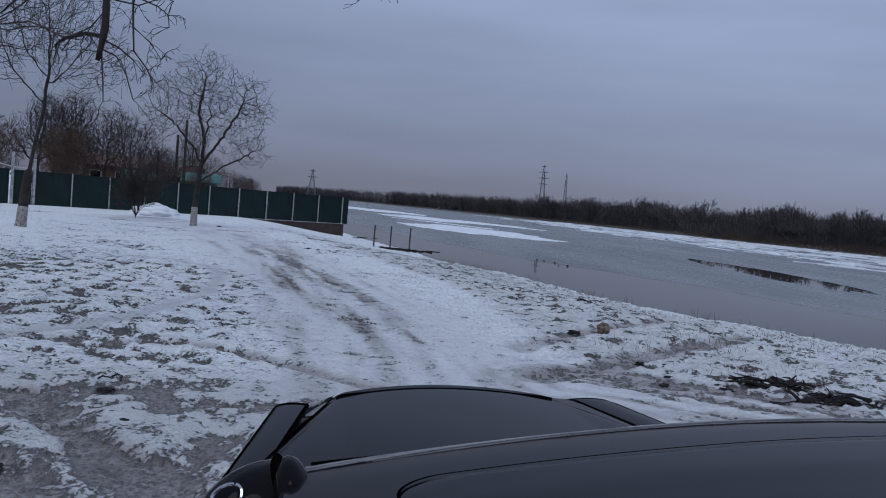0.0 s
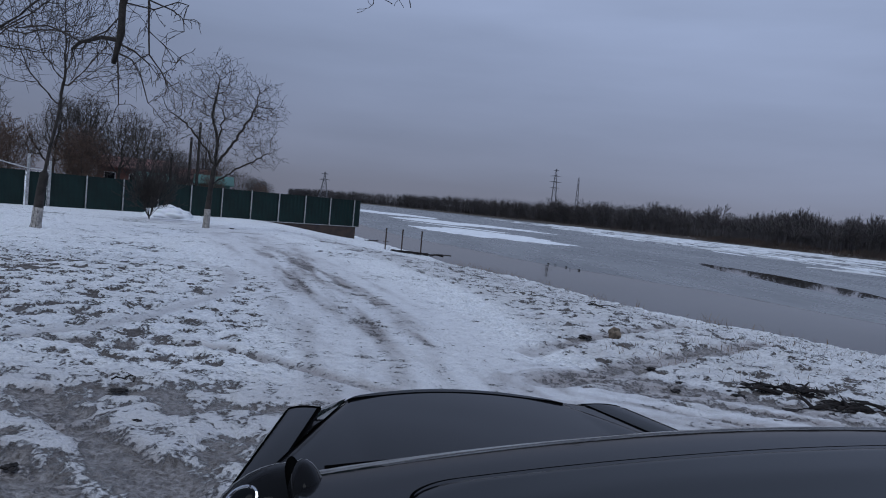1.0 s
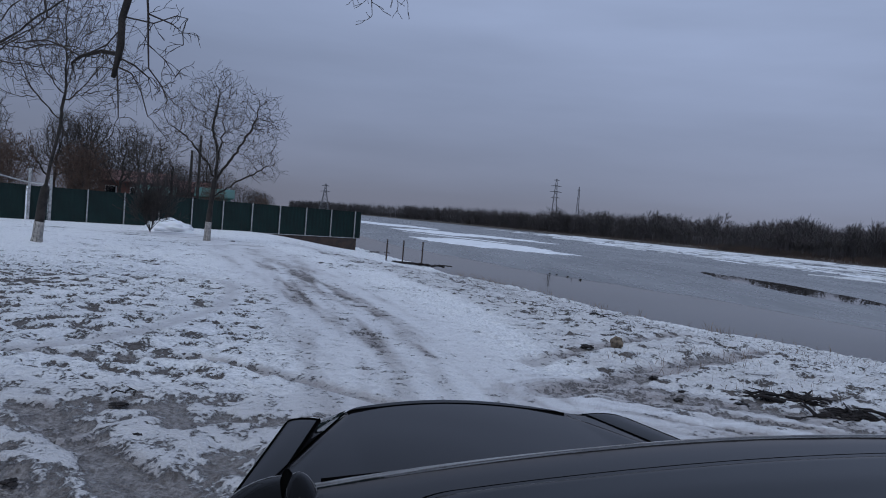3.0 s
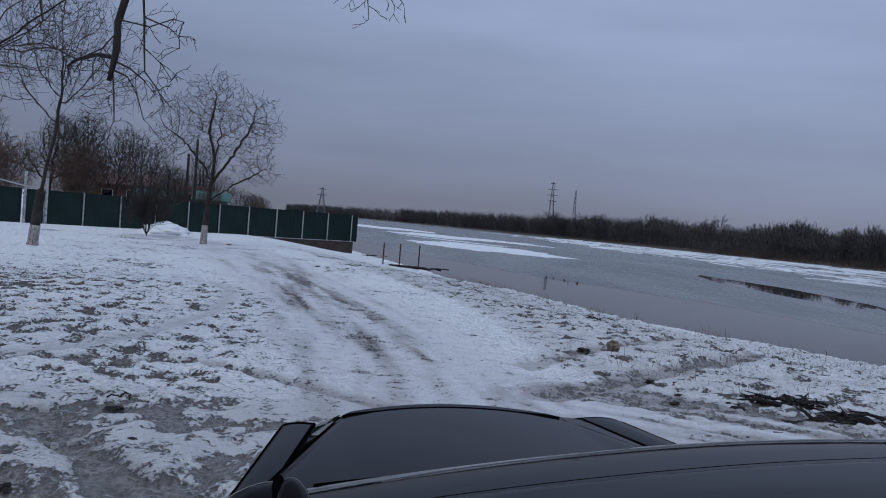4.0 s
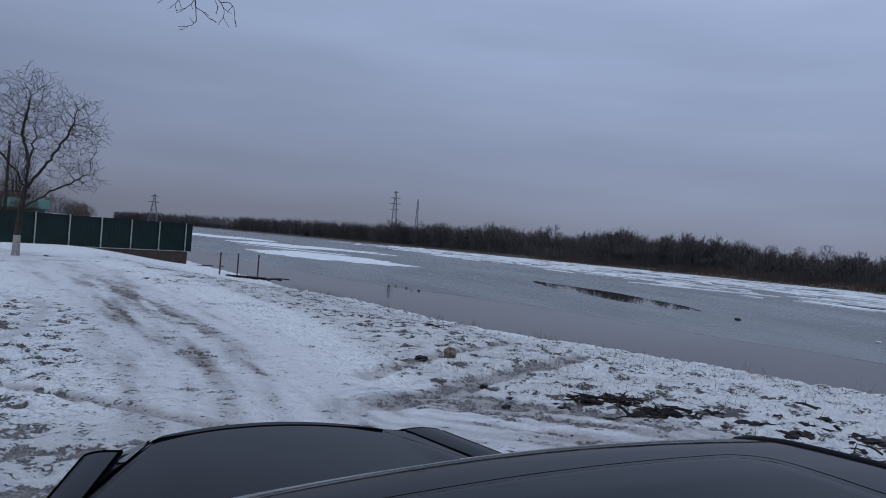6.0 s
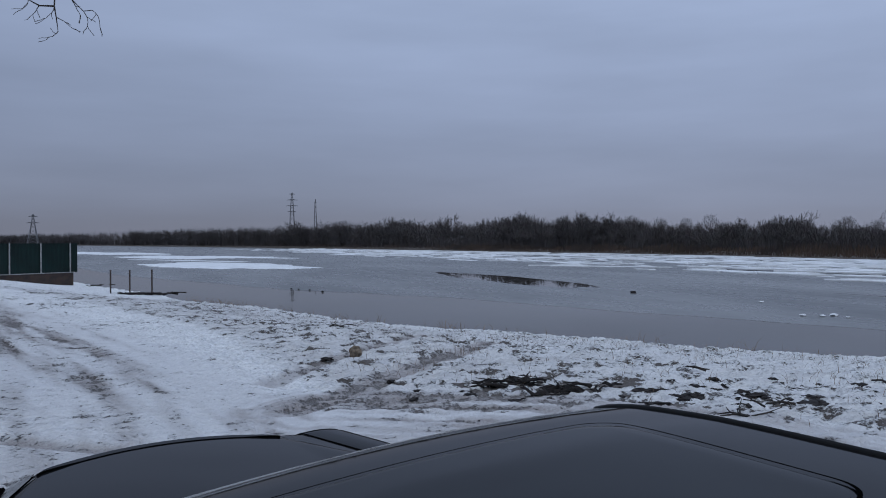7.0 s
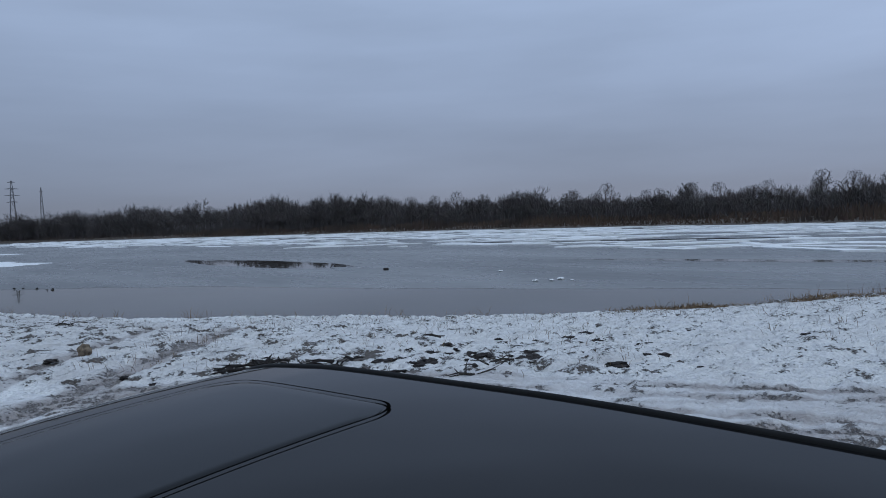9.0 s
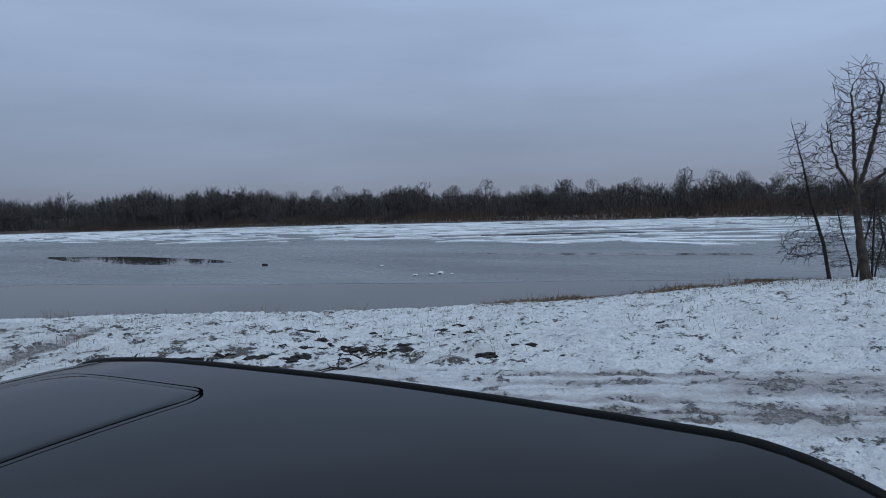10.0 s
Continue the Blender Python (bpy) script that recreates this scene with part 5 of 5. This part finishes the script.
def wing(s):
    """The top of a front wing, a little below the bonnet, with rounded edges."""
    low = 0.048 if s < 0 else 0.012

    def at(u, v):
        front = 0.50 - 0.05 * u - 0.06 * max(0, (u - 0.6) / 0.4) ** 2
        y = -0.80 + (front + 0.80) * v
        x = wing_in(y) + (wing_out(y, s) - wing_in(y)) * u
        z = -low + 0.010 * math.sin(math.pi * u) - 0.035 * max(0, (u - 0.75) / 0.25) ** 2
        z -= 3.0 * max(0, 0.06 - (front - y)) ** 2
        return (s * x, y, z)
    return at


car_part("bonnet", surface(bonnet, even(-1, 1, 81), [1 - (1 - k / 50) ** 1.5 for k in range(51)]), M_PAINT, HOOD, label="glossy black bonnet with a raised centre")
t = Tubes()
lip_line = [Vector(bonnet(u, (bonnet_front(u) - 0.055 + 0.80) / (bonnet_front(u) + 0.80))) + Vector((0, 0, 0.001)) for u in even(-0.96, 0.96, 41)]
t.add(lip_line, [0.0028 + 0.0065 * max(0, abs(k - 20) / 20 - 0.72) / 0.28 for k in range(41)], 6)
car_part("bonnet_seam", t.data(), M_GAP, HOOD, label="dark seam behind the bonnet's front lip")
nose_line = []
for s in (-1, 1):
    at = wing(s)
    car_part("front_wing", surface(at, even(0, 1, 17), [1 - (1 - k / 30) ** 1.5 for k in range(31)]), M_PAINT, HOOD, label="black front wing with rounded edges")
    flank = [[Vector((s * bonnet_edge(y), y, bonnet(1, (y + 0.8) / (bonnet_front(1) + 0.8))[2])) for y in even(-0.8, bonnet_front(1), 20)],
             [Vector(at(0, k / 19)) for k in range(20)]]
    car_part("bonnet_flank", sheet_between(flank[0], flank[1], 4), M_PAINT, HOOD)
    for u, r, v0 in ((0.03, 0.006 if s < 0 else 0.0025, 0.05), (0.80, 0.004 if s < 0 else 0.0015, 0.05)):
        t = Tubes()
        t.add([Vector(at(u, v)) + Vector((0, 0, 0.001)) for v in even(v0, 0.985, 24)], [r] * 24, 6)
        car_part("wing_seam", t.data(), M_GAP, HOOD, label="dark seam along the wing")
    t = Tubes()
    t.add([Vector(at(u, 0.975)) + Vector((0, 0, 0.001)) for u in even(0.03, 0.80, 12)], [0.005 if s < 0 else 0.002] * 12, 6)
    car_part("wing_seam", t.data(), M_GAP, HOOD, label="dark seam along the wing")
    tip = [Vector(at(u, 1.0)) for u in even(1, 0, 9)]
    nose_line += tip + [Vector(bonnet(u, 1.0)) for u in even(-1, 1, 21)] if s < 0 else tip[::-1]
nose_top = [HOOD @ p for p in nose_line]
nose_low = [Vector((u * 0.90, 2.42 - 0.20 * u * u, 0.35)) for u in even(-1, 1, len(nose_top))]
car_part("nose", sheet_between(nose_top, nose_low, 8, 0.06), M_PAINT, Matrix.Identity(4), label="black front bumper")


def side(s):
    lines = []
    for z, out in ((1.02, 0.885), (0.98, 0.92), (0.80, 0.94), (0.60, 0.93), (0.35, 0.88)):
        lines.append([Vector((s * (out - 0.10 * max(0, (abs(y) - 1.7)) ** 1.2), y, z)) for y in even(-2.25, 2.2, 30)])
    v = [p for l in lines for p in l]
    return v, [(j * 30 + i, j * 30 + i + 1, (j + 1) * 30 + i + 1, (j + 1) * 30 + i) for j in range(4) for i in range(29)]


for s in (-1, 1):
    car_part("side_panel", side(s), M_PAINT, Matrix.Identity(4), thick=0.02)
    # a rim of sheet closes the gap between bonnet and flank
    a = [HOOD @ Vector(wing(s)(1, k / 10)) for k in range(11)]
    b = [Vector((s * 0.90, 1.05 + 1.15 * k / 10, 0.98)) for k in range(11)]
    car_part("fender", sheet_between(a, b, 3), M_PAINT, Matrix.Identity(4))
    lamp = bmesh.new()
    bmesh.ops.create_uvsphere(lamp, u_segments=20, v_segments=10, radius=0.12)
    car_part("headlight", lamp, M_CHROME, pose(s * 0.68, 2.17, 0.84))
    for y in (-1.45, 1.45):
        wheel = bmesh.new()
        bmesh.ops.create_cone(wheel, cap_ends=True, segments=40, radius1=0.36, radius2=0.36, depth=0.24, matrix=Matrix.Rotation(radians(90), 4, "Y"))
        wh = car_part("wheel", wheel, M_TYRE, pose(s * 0.80, y, 0.36))
        rim = bmesh.new()
        bmesh.ops.create_cone(rim, cap_ends=True, segments=30, radius1=0.23, radius2=0.20, depth=0.26, matrix=Matrix.Rotation(radians(90), 4, "Y"))
        part("rim", rim, M_CHROME, wh)
# a rounded black housing of unclear purpose sits on the driver's front roof corner
to_car = car.matrix_world.inverted()


def ball(rx, ry, rz):
    bm = bmesh.new()
    bmesh.ops.create_uvsphere(bm, u_segments=28, v_segments=18, radius=1.0)
    for w in bm.verts:
        w.co = Vector((w.co.x * rx, w.co.y * ry, w.co.z * rz))
    return bm


def turned(at, face, tilt):
    """A frame at a place whose y axis looks away along a way, leaning by some degrees."""
    return Matrix.Translation(to_car @ Vector(at)) @ (to_car.to_3x3() @ look((0, 0, 0), face).to_3x3() @ pose(0, 0, 0, 0, 0, tilt).to_3x3()).to_4x4()


spot = car_part("corner_housing", ball(0.112, 0.086, 0.095), M_PAINT, turned(HOUSING, HOUSING_WAY, 32), label="rounded glossy black housing at the front roof corner")
t = Tubes()
t.add([Vector((0.027 * math.cos(w), 0.021 * math.sin(w), 0)) for w in even(0, 2 * math.pi, 33)], [0.0035] * 33, 6)
ring = part("housing_ring", t.data(), M_CHROME, spot, "thin chrome ring")
ring.location = (-0.026, 0.050, 0.075)
ring.rotation_euler = (-0.5, -0.2, 0)
eye_glass = ball(0.025, 0.019, 0.006)
glass = part("lens", eye_glass, M_SMOKE, spot, "dark round lens", smooth=True)
glass.location, glass.rotation_euler = (-0.026, 0.050, 0.075), (-0.5, -0.2, 0)
car_part("housing_gasket", ball(0.020, 0.080, 0.06), M_GAP, turned(GASKET, HOUSING_WAY, 8), label="black rubber gasket")
collar = car_part("housing_collar", ball(0.036, 0.080, 0.07), M_PAINT, turned(COLLAR, HOUSING_WAY, 10), label="black bracket at the roof corner")
tail = [Vector((u * 0.86, -2.28 - 0.06 * (1 - u * u), 1.02)) for u in xs17]
tail2 = [Vector((u * 0.86, -2.30 - 0.06 * (1 - u * u), 0.35)) for u in xs17]
car_part("tailgate", sheet_between(tail, tail2, 4, -0.05), M_PAINT, Matrix.Identity(4))
for s in (-1, 1):
    car_part("wiper_jet", boxes((s * 0.3 - 0.02, -0.62, 0.02, s * 0.3 + 0.02, -0.585, 0.036), bevel=0.005), M_RUBBER, HOOD, label="small black washer jet")

# ---- things on the snow ----
def rock_mesh(seed, size, flat=0.6, detail=2, jag=1.0):
    bm = bmesh.new()
    bmesh.ops.create_icosphere(bm, subdivisions=detail, radius=1.0)
    off = Vector((seed * 3.7, seed * 1.3, seed * 7.1))
    for v in bm.verts:
        k = 1 + jag * (0.75 * noise.noise(v.co * 1.3 + off) + 0.6 * noise.noise(v.co * 3.3 + off))
        v.co = Vector((v.co.x * k * size, v.co.y * k * size, v.co.z * k * size * flat))
    return bm


CLODS = [(7.8, 7.4, .22), (8.24, 6.25, .17), (9.0, 6.85, .11), (6.3, 8.9, .14), (6.75, 8.4, .16), (7.2, 8.9, .12), (7.5, 8.25, .18), (5.9, 9.3, .12), (8.1, 7.75, .15), (7.0, 9.5, .10), (9.15, 6.95, .12), (6.0, 8.1, .15), (5.4, 9.9, .10), (2.8, 13.2, .12), (1.83, 10.5, .06), (-0.1, 10.9, .07), (4.15, 13.4, .09), (-10.3, 38.3, .17), (-4.2, 27.8, .2), (-8.2, 33, .12), (3.1, 17.3, .13), (8.6, 9.0, .1), (9.4, 8.2, .12), (10.2, 7.4, .1), (-2.6, 5.1, .06), (-2.2, 6.3, .07), (-2.75, 7.2, .08)]
lump_rng = random.Random(19)
for _ in range(120):
    u = lump_rng.random()
    CLODS.append((4.0 + 6.5 * u + lump_rng.gauss(0, 0.7), 10.0 - 3.6 * u + lump_rng.gauss(0, 0.8), lump_rng.uniform(0.04, 0.11)))
for i, (x, y, s) in enumerate(CLODS):
    ob = part("mud_clod", rock_mesh(i + 1, s * 0.85, 0.30, 3), M_CLOD)
    ob.location, ob.rotation_euler = (x, y, height(x, y) + 0.028), (0, 0, i * 1.3)
    tagged(ob, "dark lump of frozen mud in the snow", "clod", "frozen mud clods")

stump = rock_mesh(33, 0.095, 1.3, 3, 0.45)
ob = part("stump", stump, M_STUMP)
ob.location = (3.33, 13.3, height(3.33, 13.3) + 0.10)
tagged(ob, "small weathered wooden stump in the snow", "stump")


def branch_pile(x, y, n, size, seed, label, thick=0.02):
    rng = random.Random(seed)
    pile = thing("branch_pile", pose(x, y, height(x, y) + 0.02), label, "branches")
    for _ in range(n):
        t = Tubes()
        a = rng.uniform(0, math.pi)
        c = Vector((rng.gauss(0, size * 0.45), rng.gauss(0, size * 0.16), rng.uniform(0.01, 0.10)))
        d = Vector((math.cos(a), math.sin(a) * 0.6, rng.uniform(-0.05, 0.09))) * size * rng.uniform(0.2, 0.5)
        mid = c + Vector((rng.uniform(-.04, .04), rng.uniform(-.04, .04), 0.03))
        r = thick * rng.uniform(0.4, 1.3)
        t.add([c - d, mid, c + d], [r, r * 0.85, r * 0.4], 5)
        if rng.random() < 0.6:
            t.add([mid, mid + d * 0.5 + Vector((rng.uniform(-.15, .15), rng.uniform(-.1, .1), 0.05))], [r * 0.6, r * 0.25], 4)
        part("stick", t.data(), M_CLOD if thick > 0.024 else M_BARK, pile)
    return pile


branch_pile(4.85, 9.85, 26, 0.5, 1, "dark heap of broken branches in muddy snow", 0.026)
branch_pile(5.3, 9.1, 26, 0.55, 2, "dark heap of broken branches in muddy snow", 0.028)
branch_pile(6.75, 7.25, 7, 0.5, 3, "few thin fallen twigs on snow", 0.014)
branch_pile(7.2, 7.4, 6, 0.55, 4, "thin fallen branch on snow", 0.014)
branch_pile(7.9, 9.95, 3, 0.5, 5, "dark stick lying on snow", 0.018)
branch_pile(3.95, 18.0, 12, 0.45, 6, "dark tuft of broken stalks at the bank", 0.016)
branch_pile(12.6, 13.7, 5, 0.25, 12, "few dark stubs at the edge of the bank", 0.02)
branch_pile(11.3, 15.6, 14, 0.6, 7, "dark drift debris at the bank's edge", 0.018)
branch_pile(-1.6, 48.7, 22, 1.9, 8, "dark brushwood round the iron posts", 0.05)
branch_pile(-4.9, 60.2, 8, 0.9, 10, "grey broken boards and twigs at the foot of the wall", 0.03)
branch_pile(-2.7, 7.4, 3, 0.3, 9, "dark twigs pressed into icy snow", 0.012)

for i, (x, y) in enumerate(((-3.31, 48.6), (-2.27, 48.6), (-1.05, 48.6))):
    t = Tubes()
    z = height(x, y)
    t.add([Vector((0, 0, -0.4)), Vector((0, 0, 0.42 - z))], [0.045, 0.045], 8)
    t.add([Vector((0, 0, 0.40 - z)), Vector((0, 0, 0.45 - z))], [0.055, 0.05], 8)
    ob = part("iron_post", t.data(), M_RUST)
    ob.location = (x, y, z)
    tagged(ob, "dark rusty iron post at the water's edge", "post", "iron posts at the water")

mound = part("snow_mound", rock_mesh(40, 1.0, 0.75, 4, 0.5), M_FLOE, smooth=True)
mound.location, mound.scale = (-15.9, 45.0, height(-15.9, 45.0) + 0.05), (1.35, 1.0, 0.75)
tagged(mound, "heap of shovelled white snow by the fence", "snow heap")
# plain dark lumps are put in place of the birds on the ice
for i, (x, y, s) in enumerate(((33.4, 50.7, 0.24), (9.4, 64.7, .10), (10.6, 62.7, .09), (11.2, 60.2, .10), (9.9, 64.0, .08))):
    ob = part("driftwood", rock_mesh(50 + i, s, 0.5, 2), M_CLOD)
    ob.location = (x, y, WATER + 0.05)
    tagged(ob, "small dark lump standing in for a bird on the ice", "driftwood", "driftwood in the ice")
for i, (x, y, s) in enumerate(((33.2, 31.5, 0.20), (32.3, 31.4, 0.14), (33.0, 30.4, .10), (31.6, 32.0, .16), (36.0, 40.0, .12))):
    ob = part("ice_chunk", rock_mesh(60 + i, s, 0.35, 2), M_FLOE)
    ob.location = (x, y, WATER + 0.06)
    tagged(ob, "small white chunk of ice on the grey ice", "ice", "ice chunks")


def blades(seed, places, mat, name, label, category, h0, h1, width=0.006, spread=0.12, count=7):
    rng = random.Random(seed)
    verts, faces = [], []
    for x, y in places:
        z = height(x, y)
        for _ in range(count):
            px, py = x + rng.gauss(0, spread), y + rng.gauss(0, spread)
            h = rng.uniform(h0, h1)
            a = rng.uniform(0, 6.28)
            w = Vector((math.cos(a), math.sin(a), 0)) * width
            lean = Vector((rng.gauss(0, 0.5), rng.gauss(0, 0.5), 0)) * h
            p = Vector((px, py, z - 0.02))
            b = len(verts)
            mid = p + lean * 0.35 + Vector((0, 0, h * 0.6))
            tip = p + lean + Vector((0, 0, h * 0.95))
            verts.extend((p + w, p - w, mid - w * 0.7, mid + w * 0.7, tip))
            faces.extend(((b, b + 1, b + 2, b + 3), (b + 3, b + 2, b + 4)))
    return tagged(new(name, mesh_from(name, verts, faces, mat)), label, category, kind="stuff")


rng = random.Random(77)


def along(line, n, lo, hi):
    """Scattered places at a distance from a line, on its land side."""
    out = []
    seg = list(zip(line[:-1], line[1:]))
    lens = [math.dist(a, b) for a, b in seg]
    for _ in range(n):
        (a, b) = rng.choices(seg, lens)[0]
        u, d = rng.random(), rng.uniform(lo, hi)
        dx, dy = b[0] - a[0], b[1] - a[1]
        l = math.hypot(dx, dy)
        out.append((a[0] + dx * u - dy / l * d, a[1] + dy * u + dx / l * d))
    return out


near_crest = CREST[4:13]
blades(1, along(near_crest, 230, -0.9, 0.3), M_GRASS, "bank_reeds", "thin dry reeds along the edge of the bank", "reeds", 0.08, 0.40, 0.006, 0.16, 6)
clumps = [(x, y) for x, y in along(CREST[2:7], 4200, -1.8, 2.4) if float(fbm(np.array([x]), np.array([y]), 1.1, 17, 2)[0]) > 0.50]
blades(2, clumps, M_GRASS, "bank_grass", "matted brown dry grass on the bank", "grass", 0.03, 0.16, 0.010, 0.2, 9)
blades(3, along(CREST[3:9], 700, 0.6, 8.5), M_GRASS, "verge_grass", "dry straw stalks poking through the snow", "grass", 0.06, 0.24, 0.004, 0.16, 5)
blades(4, along(CREST[7:12], 260, 0.3, 6.0), M_GRASS, "slope_grass", "sparse straw stalks in the snow", "grass", 0.05, 0.18, 0.004, 0.14, 4)
